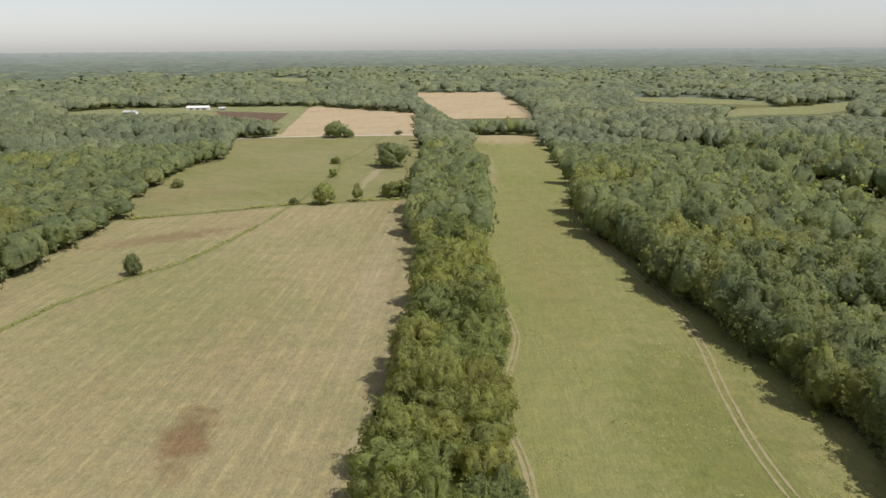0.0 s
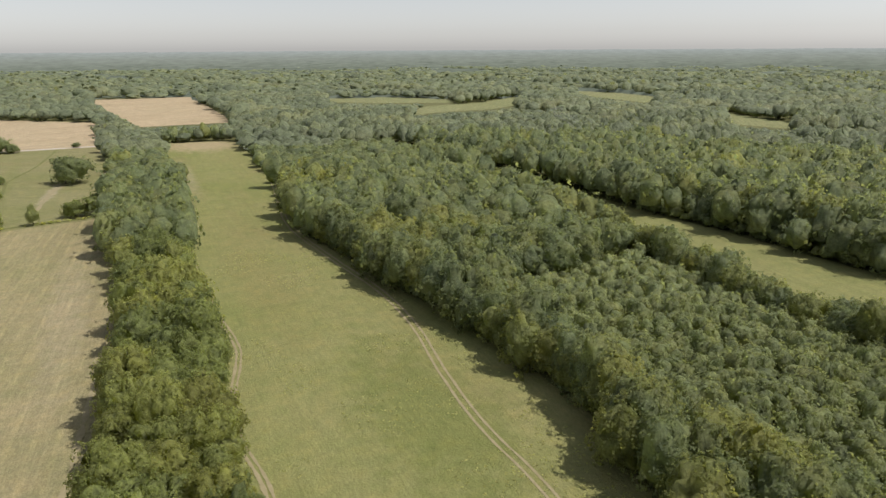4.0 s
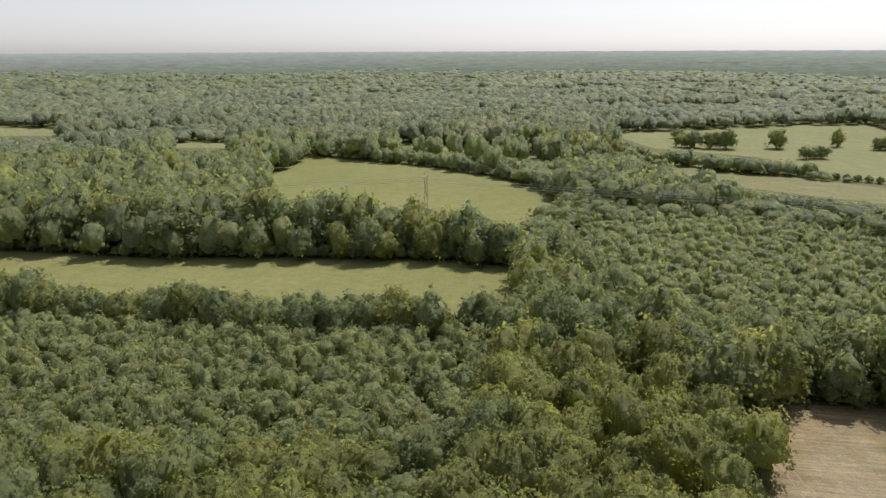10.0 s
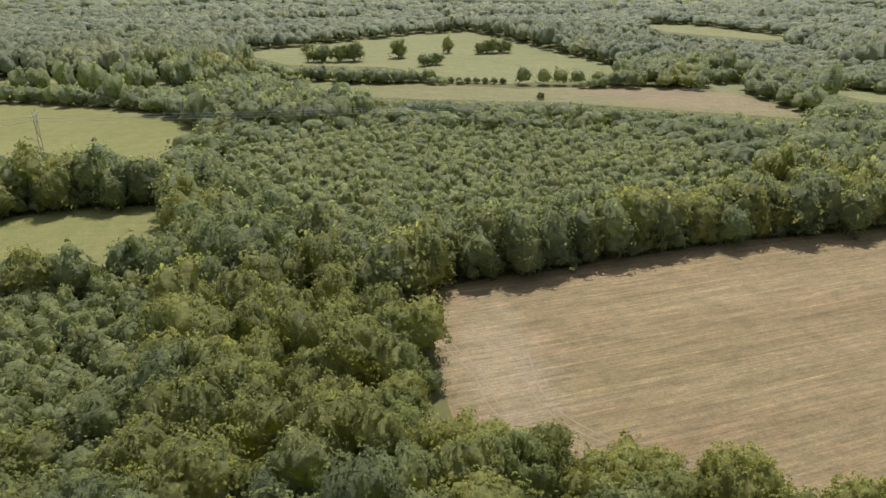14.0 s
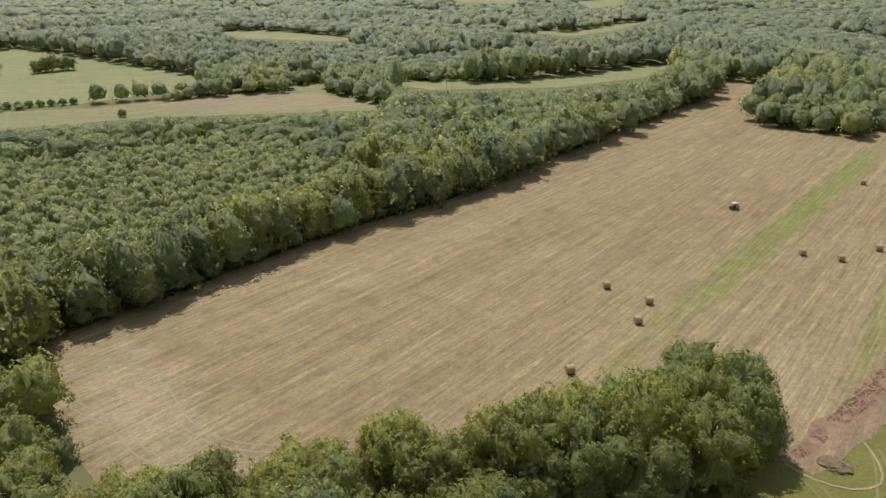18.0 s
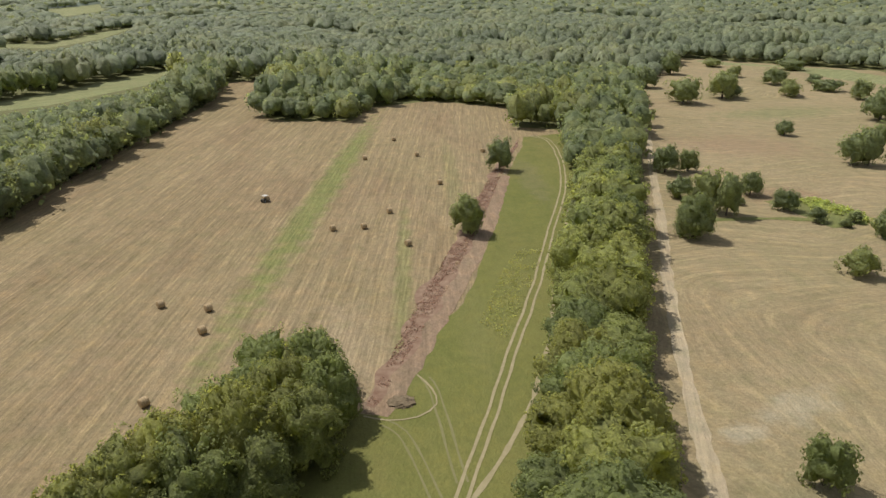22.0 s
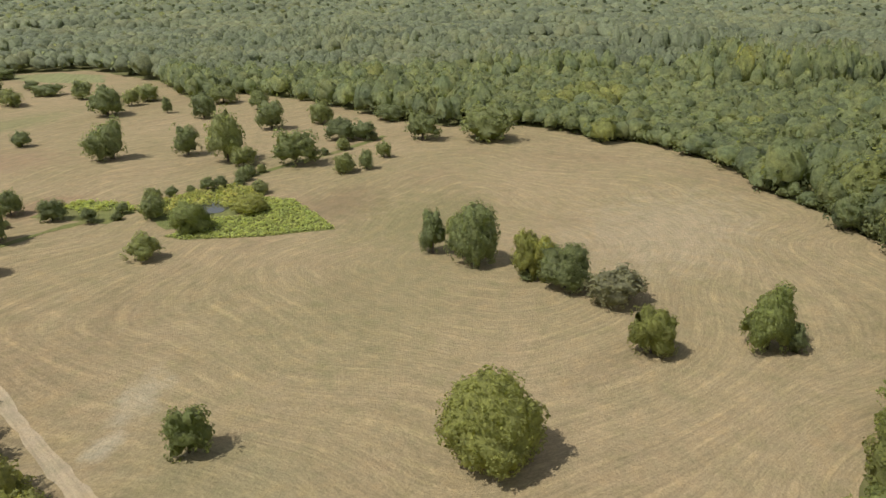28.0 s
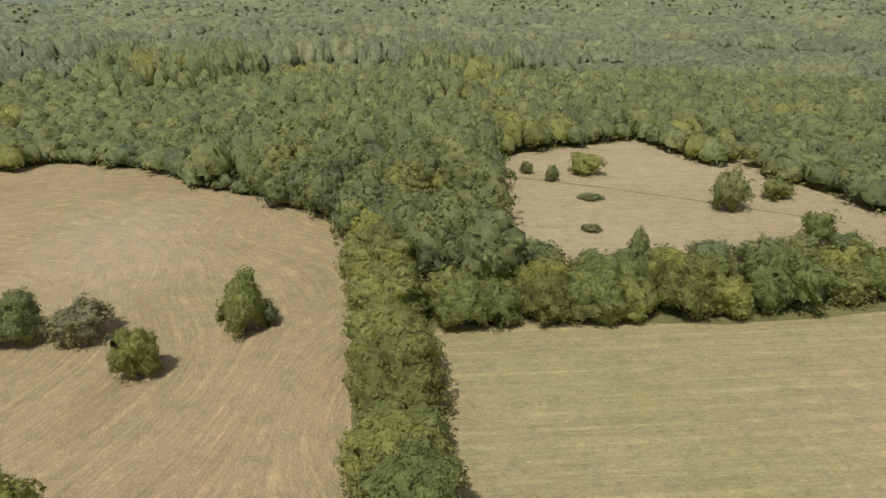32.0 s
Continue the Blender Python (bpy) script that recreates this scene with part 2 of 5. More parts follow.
HAY_SE = field("hay_se", (0.238, 0.186, 0.110), (0.210, 0.173, 0.095), (0.192, 0.138, 0.084), -2, 0.5, 0.5, 1.3, lines=4.2, spots=(
    (51, -215, 5.2, 118, 1, (0.175, 0.185, 0.068), 0.95), (19, -150, 2.2, 50, 6, GREENISH, 0.6), (12, -230, 3, 60, 6, GREENISH, 0.3), (25, -115, 8, 22, 20, (0.30, 0.24, 0.155), 0.5),
    (100, -40, 28, 10, -10, PALE, 0.45), (112, -120, 6, 60, 0, (0.30, 0.24, 0.14), 0.4), (80, -200, 30, 50, 0, BROWN, 0.25)))
GREEN_SE = field("grass_se", (0.158, 0.156, 0.050), (0.128, 0.138, 0.040), (0.160, 0.148, 0.056), -8, 0.8, 0.06, grain=0.5, spots=(
    (-14, -230, 5, 30, 8, (0.16, 0.15, 0.07), 0.6), (2, -125, 4, 25, 8, (0.17, 0.165, 0.06), 0.5)))
HAY_SW = field("hay_sw", (0.274, 0.221, 0.131), (0.226, 0.194, 0.106), (0.226, 0.174, 0.104), 0, 0.7, 0.24, 0.8, lines=4.4, rounds=(-140, -95, 105, 88), spots=(
    (-145, -145, 20, 14, 30, (0.195, 0.15, 0.088), 0.65), (-150, -120, 30, 20, 0, (0.19, 0.175, 0.085), 0.6), (-105, -95, 40, 20, 20, (0.215, 0.19, 0.10), 0.5),
    (-39, -91.5, 5, 2.6, 25, (0.335, 0.30, 0.215), 0.7), (-50, -99, 9, 4, 35, (0.33, 0.29, 0.20), 0.7), (-45, -70, 12, 18, 0, (0.22, 0.20, 0.11), 0.5), (-180, -60, 40, 25, 0, PALE, 0.4),
    (-140, -350, 40, 14, 20, (0.19, 0.19, 0.09), 0.7), (-100, -280, 30, 20, 0, (0.25, 0.17, 0.11), 0.5), (-85, -215, 20, 10, 0, (0.24, 0.16, 0.10), 0.5)))
HAY_W = field("hay_w", (0.30, 0.255, 0.16), (0.26, 0.225, 0.13), (0.27, 0.215, 0.13), 5, 0.5, 0.25, 1.2, 20.0)
GREEN_E = field("grass_e", (0.222, 0.220, 0.092), (0.186, 0.196, 0.076), (0.21, 0.20, 0.088), 10, 0.9, 0.15, grain=0.6)
GREEN_FAR = field("far_grass", (0.215, 0.22, 0.112), (0.18, 0.20, 0.092), (0.20, 0.195, 0.10), 40)
TAN_E = field("far_tan", (0.222, 0.206, 0.115), (0.19, 0.192, 0.095), (0.215, 0.185, 0.105), 30, 0.8, 0.4, spots=((320, -215, 75, 32, 40, (0.265, 0.208, 0.135), 0.8), (395, -60, 40, 40, 0, (0.185, 0.195, 0.09), 0.7)))
PLOUGHED = field("ploughed_soil", (0.13, 0.09, 0.065), (0.115, 0.085, 0.065), (0.145, 0.105, 0.075), 20)
DIRT = field("dry_dirt", (0.36, 0.30, 0.205), (0.31, 0.255, 0.165), (0.40, 0.335, 0.235), 8, 0.6, 0.3, 0.5, grain=0.5)
RUT = plain("worn_wheel_track", (0.25, 0.215, 0.115), (0.33, 0.28, 0.165), 0.6)
FAINT = plain("faint_wheel_track", (0.165, 0.16, 0.065), (0.20, 0.185, 0.085), 0.6)
RED_WEEDS = plain("dead_red_weeds", (0.165, 0.095, 0.062), (0.275, 0.195, 0.13), 0.5, bump=1.0)
GRAVEL = plain("pale_gravel", (0.42, 0.40, 0.36), (0.55, 0.52, 0.47), 0.4)

# ---------------------------------------------------------------- small tools


def mesh_of(name, verts, faces, material, smooth=False, normals=None):
    """A mesh from arrays; every face has the same number of corners. Leaf sprays share the rounded normals of their bough."""
    verts, faces = np.asarray(verts, np.float32), np.asarray(faces, np.int32)
    me = bpy.data.meshes.new(name)
    k = faces.shape[1]
    me.vertices.add(len(verts))
    me.vertices.foreach_set("co", verts.ravel())
    me.loops.add(faces.size)
    me.loops.foreach_set("vertex_index", faces.ravel())
    me.polygons.add(len(faces))
    me.polygons.foreach_set("loop_start", np.arange(0, faces.size, k, dtype=np.int32))
    me.update(calc_edges=True)
    if smooth:
        me.polygons.foreach_set("use_smooth", np.ones(len(faces), bool))
    if normals is not None:
        me.attributes.new("custom_normal", "FLOAT_VECTOR", "POINT").data.foreach_set("vector", np.asarray(normals, np.float32).ravel())
    me.materials.append(material)
    return me


def part(name, bm, material, parent, label=""):
    """One bmesh as one mesh object under a thing or a part."""
    me = bpy.data.meshes.new(name)
    bm.to_mesh(me)
    bm.free()
    me.materials.append(material)
    ob = new(name, me)
    ob.parent = parent
    return tagged(ob, label)


def inside(x, y, poly):
    """Which of the points lie inside the polygon."""
    hit = np.zeros(np.shape(x), bool)
    for (x0, y0), (x1, y1) in zip(poly, poly[1:] + poly[:1]):
        if y0 == y1:
            continue
        hit ^= ((y0 > y) != (y1 > y)) & (x < (x1 - x0) * (y - y0) / (y1 - y0) + x0)
    return hit


def ragged(poly, step=4.0, rough=0.8):
    """The polygon's outline in short uneven steps."""
    out = []
    for (x0, y0), (x1, y1) in zip(poly, poly[1:] + poly[:1]):
        n = max(1, int(math.hypot(x1 - x0, y1 - y0) / step))
        for i in range(n):
            x, y = x0 + (x1 - x0) * i / n, y0 + (y1 - y0) * i / n
            out.append((x + rough * noise.noise((x * 0.11, y * 0.11, 3)) * 2, y + rough * noise.noise((x * 0.11, y * 0.11, 9)) * 2))
    return out


def spread(poly, d):
    """The polygon moved outwards by d."""
    area = sum(x0 * y1 - x1 * y0 for (x0, y0), (x1, y1) in zip(poly, poly[1:] + poly[:1]))
    out = []
    for (x0, y0), (x1, y1), (x2, y2) in zip(poly[-1:] + poly[:-1], poly, poly[1:] + poly[:1]):
        a, b = Vector((y1 - y0, x0 - x1)).normalized(), Vector((y2 - y1, x1 - x2)).normalized()
        n = (a + b).normalized() * (d if area > 0 else -d)
        out.append((x1 + n.x, y1 + n.y))
    return out


def sheet(name, poly, z, material, label, category="field", rough=0.8, step=4.0):
    """A flat piece of the ground laid on the sheet below."""
    bm = bmesh.new()
    corners = [bm.verts.new((x, y, z)) for x, y in ragged(poly, step, rough)]
    for tri in tessellate_polygon([[v.co for v in corners]]):
        if len({*tri}) == 3:
            bm.faces.new([corners[i] for i in tri])
    bm.normal_update()
    for f in bm.faces:
        if f.normal.z < 0:
            f.normal_flip()
    return tagged(part(name, bm, material, None), label, category, kind="structure")


def smooth_line(points, step=2.0):
    """A curve through the points (Catmull-Rom), in short steps."""
    p = [Vector(q) for q in points]
    p = [2 * p[0] - p[1]] + p + [2 * p[-1] - p[-2]]
    out = []
    for a, b, c, d in zip(p, p[1:], p[2:], p[3:]):
        n = max(2, int((c - b).length / step))
        for i in range(n):
            t = i / n
            out.append(0.5 * (2 * b + (c - a) * t + (2 * a - 5 * b + 4 * c - d) * t * t + (3 * b - a - 3 * c + d) * t ** 3))
    return out + [p[-2]]


def ribbon(name, points, width, z, material, label, category="track", side=0.0, uneven=0.3):
    """A strip of worn ground along a curve."""
    line = smooth_line(points)
    bm, last = bmesh.new(), None
    for i, q in enumerate(line):
        d = (line[min(i + 1, len(line) - 1)] - line[max(i - 1, 0)]).normalized()
        nrm = Vector((-d.y, d.x))
        w = width / 2 * (1 + uneven * noise.noise((q.x * 0.3, q.y * 0.3, 1)) * 1.6)
        o = side + 0.25 * noise.noise((q.x * 0.12, q.y * 0.12, 5))
        a, b = q + nrm * (o + w), q + nrm * (o - w)
        pair = bm.verts.new((a.x, a.y, z)), bm.verts.new((b.x, b.y, z))
        if last:
            bm.faces.new((last[0], last[1], pair[1], pair[0]))
        last = pair
    bm.normal_update()
    for f in bm.faces:
        if f.normal.z < 0:
            f.normal_flip()
    return tagged(part(name, bm, material, None), label, category, kind="structure")


# ---------------------------------------------------------------- the plan of open land
P_HAY_NW = [(-17, 70), (-15, 111), (-12.6, 136), (-11, 157), (-11, 195), (-12.5, 245), (-10.5, 314), (-64, 302), (-91, 290),
            (-127, 275), (-128, 226), (-127, 190), (-121, 150), (-114, 105), (-114, 71), (-122, 34), (-121, 14), (-77, 12), (-40, 13), (-20, 22)]
P_PASTURE_NW = [(-10.5, 313), (-64, 301), (-91, 289), (-127, 274), (-140, 319), (-138, 347), (-146, 398), (-131, 427), (-158, 536),
                (-97, 552), (-17, 558), (-11, 390)]
P_STUBBLE_N = [(-128, 548), (-155, 849), (-28, 740), (-19, 553)]
P_FARM = [(-442, 748), (-378, 822), (-270, 840), (-157, 850), (-128, 562), (-155, 640), (-235, 690)]
P_STUBBLE_FAR = [(-46, 1092), (85, 1093), (89, 690), (8, 683)]
P_GREEN_NE = [(13, 60), (13, 95), (12.8, 125), (15.3, 153), (16.7, 176), (13, 211), (16, 290), (20, 389), (16, 511), (15, 552), (72, 542),
              (71, 535), (66, 388), (61, 330), (51.5, 246), (57, 229), (62, 179), (68, 145), (69, 115), (70, 100), (67.5, 86), (64, 71), (58, 45), (30, 30)]
P_SE = [(131, -23), (110, -27), (95, -30), (86, -29), (72, -38), (61, -55), (53, -72), (49, -90), (42, -104), (22, -103), (19, -93), (25, -75),
        (35, -55), (45, -35), (30, -10), (8, -30), (-1, -75), (-7.5, -99), (-11.7, -118), (-16, -150), (-20, -180), (-27.7, -237), (-33, -302),
        (-8, -310), (-10, -357), (31, -371), (58, -352), (60, -320), (93, -315), (108, -328), (132, -454), (162, -428), (143, -375), (136, -216),
        (131, -152), (135, -115), (132, -65)]
P_GREEN_SE = [(27, -93), (20, -93.5), (16.7, -92.6), (11.6, -106.6), (9.4, -120.4), (2.4, -142.6), (-0.5, -169.7), (-6, -225.7), (-15, -291), (-36, -301),
              (-31.5, -237), (-24, -180), (-20, -150), (-16, -118), (-12, -99), (-5.5, -75), (4, -30), (30, -10), (66, -28), (50, -52), (37, -76)]
P_RED = [(18.5, -96), (14.5, -130), (8, -170), (-1, -233), (-13, -290), (-12, -282), (-4, -228), (2, -180), (8, -142), (14, -110), (17, -95)]
P_SW = [(-28.5, -72), (-30.5, -100), (-32, -116), (-36.5, -141), (-39, -157), (-46, -200), (-50, -230), (-64, -300), (-69, -335), (-82, -415), (-146, -570), (-257, -502),
        (-255, -416), (-225, -337), (-257, -334), (-261, -284), (-254, -240), (-250, -190), (-273, -162), (-273, -137), (-262, -119), (-271, -113),
        (-269, -91), (-253, -67), (-230, -49), (-217, -30), (-205, -19), (-191, -5), (-175, -2), (-132, -4), (-80, -4), (-40, -8), (-31, -40)]
P_W2 = [(-255, 52), (-274, 118), (-232, 126), (-237, 143), (-204, 142), (-162, 150), (-150, 152), (-147, 100), (-150, 45), (-185, 41), (-232, 48)]
P_STRIP_E = [(158, 469), (170, 469), (184, 359), (187, 286), (188, 226), (193, 184), (194, 144), (203, 97), (209, 60), (209, 33), (206, 20),
             (160, 19), (152, 52), (150, 88), (148, 134), (155, 177), (156, 251), (158, 320), (160, 400)]
P_GREEN_E2 = [(255, 130), (332, 165), (422, 176), (392, 93), (367, 52), (336, 22), (305, 15), (234, 24), (236, 80)]
P_EAST_FAR = [(585, -8), (676, -178), (684, -225), (576, -239), (457, -239), (410, -238), (383, -198), (383, -140), (470, -100), (500, -40)]
P_TAN_E = [(443, -23), (407, -66), (399, -97), (362, -146), (349, -203), (336, -232), (314, -247), (249, -249), (255, -238), (290, -195), (320, -160),
           (346, -100), (364, -71), (393, -48)]
P_SLIVERS = [
    [(244, 968), (324, 954), (389, 880), (372, 818), (289, 852), (244, 889)],
    [(291, 750), (325, 781), (404, 803), (459, 849), (500, 880), (426, 749), (368, 706), (308, 700), (266, 681)],
    [(641, 965), (668, 884), (658, 775), (576, 706), (585, 826)],
    [(558, 562), (532, 448), (492, 420), (482, 467)],
    [(469, 306), (473, 260), (448, 246), (443, 284)],
    [(497, 158), (471, 70), (459, 35), (440, 35), (460, 86), (482, 149)],
    [(708, -431), (674, -475), (528, -478), (529, -443), (626, -407)],
    [(318, -302), (276, -297), (225, -351), (205, -419), (220, -503), (235, -430), (262, -345)],
    [(344, -250), (343, -279), (305, -252), (322, -245)],
    [(487, -645), (415, -665), (425, -781), (428, -880), (386, -710), (388, -621)],
    [(-417, 1719), (-304, 1686), (-275, 1460), (-330, 1500)],
    [(766, -1240), (772, -1459), (640, -1213), (623, -1059)],
    [(1032, -1177), (946, -1322), (805, -1124), (904, -1074)],
]
OPEN = [P_HAY_NW, P_PASTURE_NW, P_STUBBLE_N, P_FARM, P_STUBBLE_FAR, P_GREEN_NE, P_SE, P_SW, P_W2, P_STRIP_E, P_GREEN_E2, P_EAST_FAR, P_TAN_E,
        *P_SLIVERS]
# parts of the open land that are seen over the woods in front of them
SEEN_STRIP = [(174, 481), (186, 363), (187, 286), (188, 226), (193, 184), (203, 97), (209, 60), (209, 33), (206, 20), (188, 25), (180, 56), (178, 86),
              (175, 125), (170, 160), (174, 190), (183, 230), (184, 260), (184, 300), (181, 360)]
SEEN_E2 = [(327, 153), (332, 165), (422, 176), (392, 93), (367, 52), (336, 22), (305, 20), (293, 47), (297, 93)]
SEEN_W2 = [(-255, 52), (-274, 118), (-232, 126), (-237, 143), (-204, 142), (-165, 150), (-161, 53), (-185, 41), (-232, 48)]
SEEN_FARM = [(-442, 762), (-378, 822), (-270, 840), (-157, 850), (-146, 730), (-161, 690), (-210, 735), (-262, 768), (-330, 780), (-400, 772)]
SEEN = [P_STUBBLE_N, SEEN_FARM, P_STUBBLE_FAR, P_EAST_FAR, P_TAN_E, *P_SLIVERS, SEEN_STRIP, SEEN_E2, SEEN_W2]


def is_open(x, y):
    hit = np.zeros(np.shape(x), bool)
    for poly in OPEN:
        hit |= inside(x, y, poly)
    return hit


def hides(x, y, h):
    """Whether a tree of that height would hide open land that is seen from the air."""
    k = 65 / (65 - h)
    hit = np.zeros(np.shape(x), bool)
    for f in (0.08, 0.2, 0.33, 0.46, 0.6, 0.73, 0.86, 1.0):
        g = 1 + (k - 1) * f
        for poly in SEEN:
            hit |= inside(x * g, y * g, poly)
    return hit


def clear_view(x, y, h, w):
    """Lower or leave out the trees in front of open land."""
    best = np.zeros(len(x))
    for f in (0.4, 0.55, 0.7, 0.85, 1.0):
        best = np.where(hides(x, y, h * f), best, f)
    keep = best > 0
    return x[keep], y[keep], (h * best)[keep], (w * (0.45 + 0.55 * best))[keep]


# ---------------------------------------------------------------- ground to the horizon
def polar(radii, n):
    a = np.linspace(0, 2 * np.pi, n, endpoint=False)
    r = np.asarray(radii)[:, None]
    x, y = r * np.sin(a), r * np.cos(a)
    i, j = np.meshgrid(np.arange(len(radii) - 1), np.arange(n), indexing="ij")
    k = (j + 1) % n
    faces = np.stack([i * n + j, i * n + k, (i + 1) * n + k, (i + 1) * n + j], -1).reshape(-1, 4)[:, ::-1]
    return x, y, faces


gx, gy, gf = polar([0, 60, 150, 300, 600, 1200, 1900, 2600, 3200, 3800, 4400, 4850], 180)
gx[0], gy[0] = 1.37, 0.73
gr = np.hypot(gx, gy)
gz = np.clip((gr - 2600) / 2250, 0, 1) * 44
tagged(new("ground", mesh_of("ground", np.stack([gx, gy, gz], -1).reshape(-1, 3), gf, FOREST_FLOOR, True)),
       "dark grassy earth under the woods and hedges", "ground", kind="structure")

sheet("field_1", spread(P_HAY_NW, 2.5), 0.020, HAY_NW, "mown tan hay meadow with faint green patches")
sheet("field_2", spread(P_PASTURE_NW, 2.5), 0.025, PASTURE_NW, "pale olive pasture beyond a fence line")
sheet("field_3", spread(P_STUBBLE_N, 2.5), 0.030, STUBBLE, "dry pinkish tan stubble field")
sheet("field_4", spread(P_FARM, 2.5), 0.035, GREEN_FAR, "dull green farm land round white sheds")
sheet("field_5", spread(P_STUBBLE_FAR, 2.5), 0.040, STUBBLE, "far tan stubble field behind a tree row")
sheet("field_6", spread(P_GREEN_NE, 2.5), 0.045, GREEN_NE, "long strip of yellowish green grass between hedge and wood")
sheet("field_7", spread(P_SE, 2.5), 0.050, HAY_SE, "mown tan hay field with raked rows and bales")
sheet("field_8", P_GREEN_SE, 0.10, GREEN_SE, "bright green grass strip beside the hedge")
sheet("field_10", spread(P_SW, 2.5), 0.060, HAY_SW, "mown tan hay field with scattered trees")
sheet("field_11", spread(P_W2, 2.5), 0.065, HAY_W, "pale mown clearing behind a thick hedge")
sheet("field_12", spread(P_STRIP_E, 2.5), 0.070, GREEN_E, "narrow green meadow between two woods")
sheet("field_13", spread(P_GREEN_E2, 2.5), 0.075, GREEN_E, "light green meadow crossed by a power line")
sheet("field_14", spread(P_EAST_FAR, 2.5), 0.080, GREEN_FAR, "far green pasture with scattered trees")
sheet("field_15", spread(P_TAN_E, 2.5), 0.085, TAN_E, "far tan stubble field")
for i, poly in enumerate(P_SLIVERS):
    sheet("field_%d" % (16 + i), poly, 0.05, GREEN_FAR, "far sliver of pale green meadow")
sheet("field_30", [(-249, 786), (-161, 754), (-154, 655), (-207, 687)], 0.10, PLOUGHED, "bare dark brown ploughed field")

# ---------------------------------------------------------------- trees
rng = np.random.default_rng(7)


def kites(c, nrm, size, r):
    """A small pointed leaf clump at each centre, facing along nrm: four corners each."""
    n = len(c)
    nrm = nrm / np.linalg.norm(nrm, axis=1)[:, None]
    t = np.cross(nrm, r.normal(size=(n, 3)))
    t /= np.linalg.norm(t, axis=1)[:, None] + 1e-9
    b = np.cross(nrm, t)
    s = size[:, None]
    long, short = s * r.uniform(0.8, 1.2, (n, 1)), s * r.uniform(0.45, 0.8, (n, 1))
    v = np.stack([c - t * long * 0.6, c + b * short - nrm * s * 0.1, c + t * long * 0.6 - nrm * s * 0.25, c - b * short - nrm * s * 0.1], 1)
    return v.reshape(-1, 3), np.arange(4 * n).reshape(-1, 4)[:, ::-1]


def unit(v):
    return v / (np.linalg.norm(v, axis=-1, keepdims=True) + 1e-9)


def crown(seed, lobes, leaves, size, body=(10, 7), cone=0.0, low=0.0, lobe=(0.13, 0.22), wild=0.16, fill=0.96, soft=0.0):
    """A crown in the unit box: width 1, from low to 1. A cluster of rounded boughs, clad in leaf sprays; gives corners, faces, normals."""
    r = np.random.default_rng(seed)
    k = np.arange(lobes) + 0.5
    ph, th = np.arccos(1 - 1.9 * k / lobes), np.pi * (1 + 5 ** 0.5) * k + r.uniform(0, 6)
    d = np.stack([np.sin(ph) * np.cos(th), np.sin(ph) * np.sin(th), np.cos(ph)], -1)
    d += r.normal(0, wild, d.shape)
    mid, half = (1 + low) / 2, (1 - low) / 2
    lr = r.uniform(*lobe, lobes)
    wide = (1 - cone * np.clip(d[:, 2] * 0.5 + 0.5, 0, 1)) * (1 + 0.5 * np.clip(-d[:, 2], 0, 0.85))
    c = d * np.stack([(0.5 - lr * 0.85) * wide, (0.5 - lr * 0.85) * wide, half - lr * 0.85], -1) * r.uniform(1 - 1.5 * wild, 1 + 0.5 * wild, (lobes, 1))
    c[:, :2] *= np.minimum(1, (0.5 - 0.55 * lr) / (np.hypot(c[:, 0], c[:, 1]) + 1e-6))[:, None]
    c[:, 2] = np.maximum(c[:, 2] + mid, lr * 0.55)
    # leaf sprays in small tufts on the outside of the boughs only
    per = 7 if leaves > 100 else 1
    n = leaves // per * 4
    which = r.choice(lobes, n, p=lr ** 2 / (lr ** 2).sum())
    q = unit(r.normal(size=(n, 3)))
    at = c[which] + q * lr[which][:, None]
    deep = (np.linalg.norm(at[:, None] - c[None], axis=2) / lr[None]).min(1)
    out = np.flatnonzero((deep > 0.97) & (at[:, 2] > 0.01) & ((unit(at - np.array([0, 0, mid * 0.8])) * q).sum(1) > 0.1))[:leaves // per]
    q, which = np.repeat(q[out], per, 0), np.repeat(which[out], per)
    m = len(q)
    at = c[which] + q * lr[which][:, None] * np.repeat(r.uniform(0.9, 1.16, (len(out), 1)), per, 0)
    tuft = unit(r.normal(size=(m, 3)) + 0.7 * q + np.array([0, 0, 0.4]))
    if per > 1:
        at = at + tuft * size * 1.5
    v, f = kites(at, 0.5 * q + 0.5 * tuft + np.array([0, 0, 0.35]) + 0.45 * r.normal(size=q.shape), size * r.uniform(0.7, 1.3, m), r)
    nrm = np.repeat(unit(0.75 * q + (0.7 if per > 1 else 0.3) * tuft + 0.35 * unit(at - np.array([0, 0, mid])) + np.array([0, 0, 0.1 + soft]) + 0.2 * r.normal(size=q.shape)), 4, 0)
    # the closed mass of foliage behind them
    nu, nv = body
    u, w = np.linspace(0, 2 * np.pi, nu, endpoint=False), np.linspace(0.05, np.pi - 0.05, nv)
    ray = np.stack([np.sin(w)[:, None] * np.cos(u), np.sin(w)[:, None] * np.sin(u), np.cos(w)[:, None] + 0 * u], -1).reshape(-1, 3)
    o = c - np.array([0, 0, mid])
    along = ray @ o.T
    gap = lr[None] ** 2 - ((o ** 2).sum(1)[None] - along ** 2)
    hit = np.where(gap > 0, along + np.sqrt(np.maximum(gap, 0)), 0)
    best, far = hit.argmax(1), np.maximum(hit.max(1), 0.22)
    ring = far.reshape(nv, nu)
    beside = (np.roll(ring, 1, 1) + np.roll(ring, -1, 1) + np.roll(ring, 1, 0) + np.roll(ring, -1, 0)) / 4
    far = np.clip(np.clip(ring, 0.82 * beside, 1.1 * beside), 0, 0.62).ravel()
    # no sprays that float clear of the mass
    off = at - np.array([0, 0, mid])
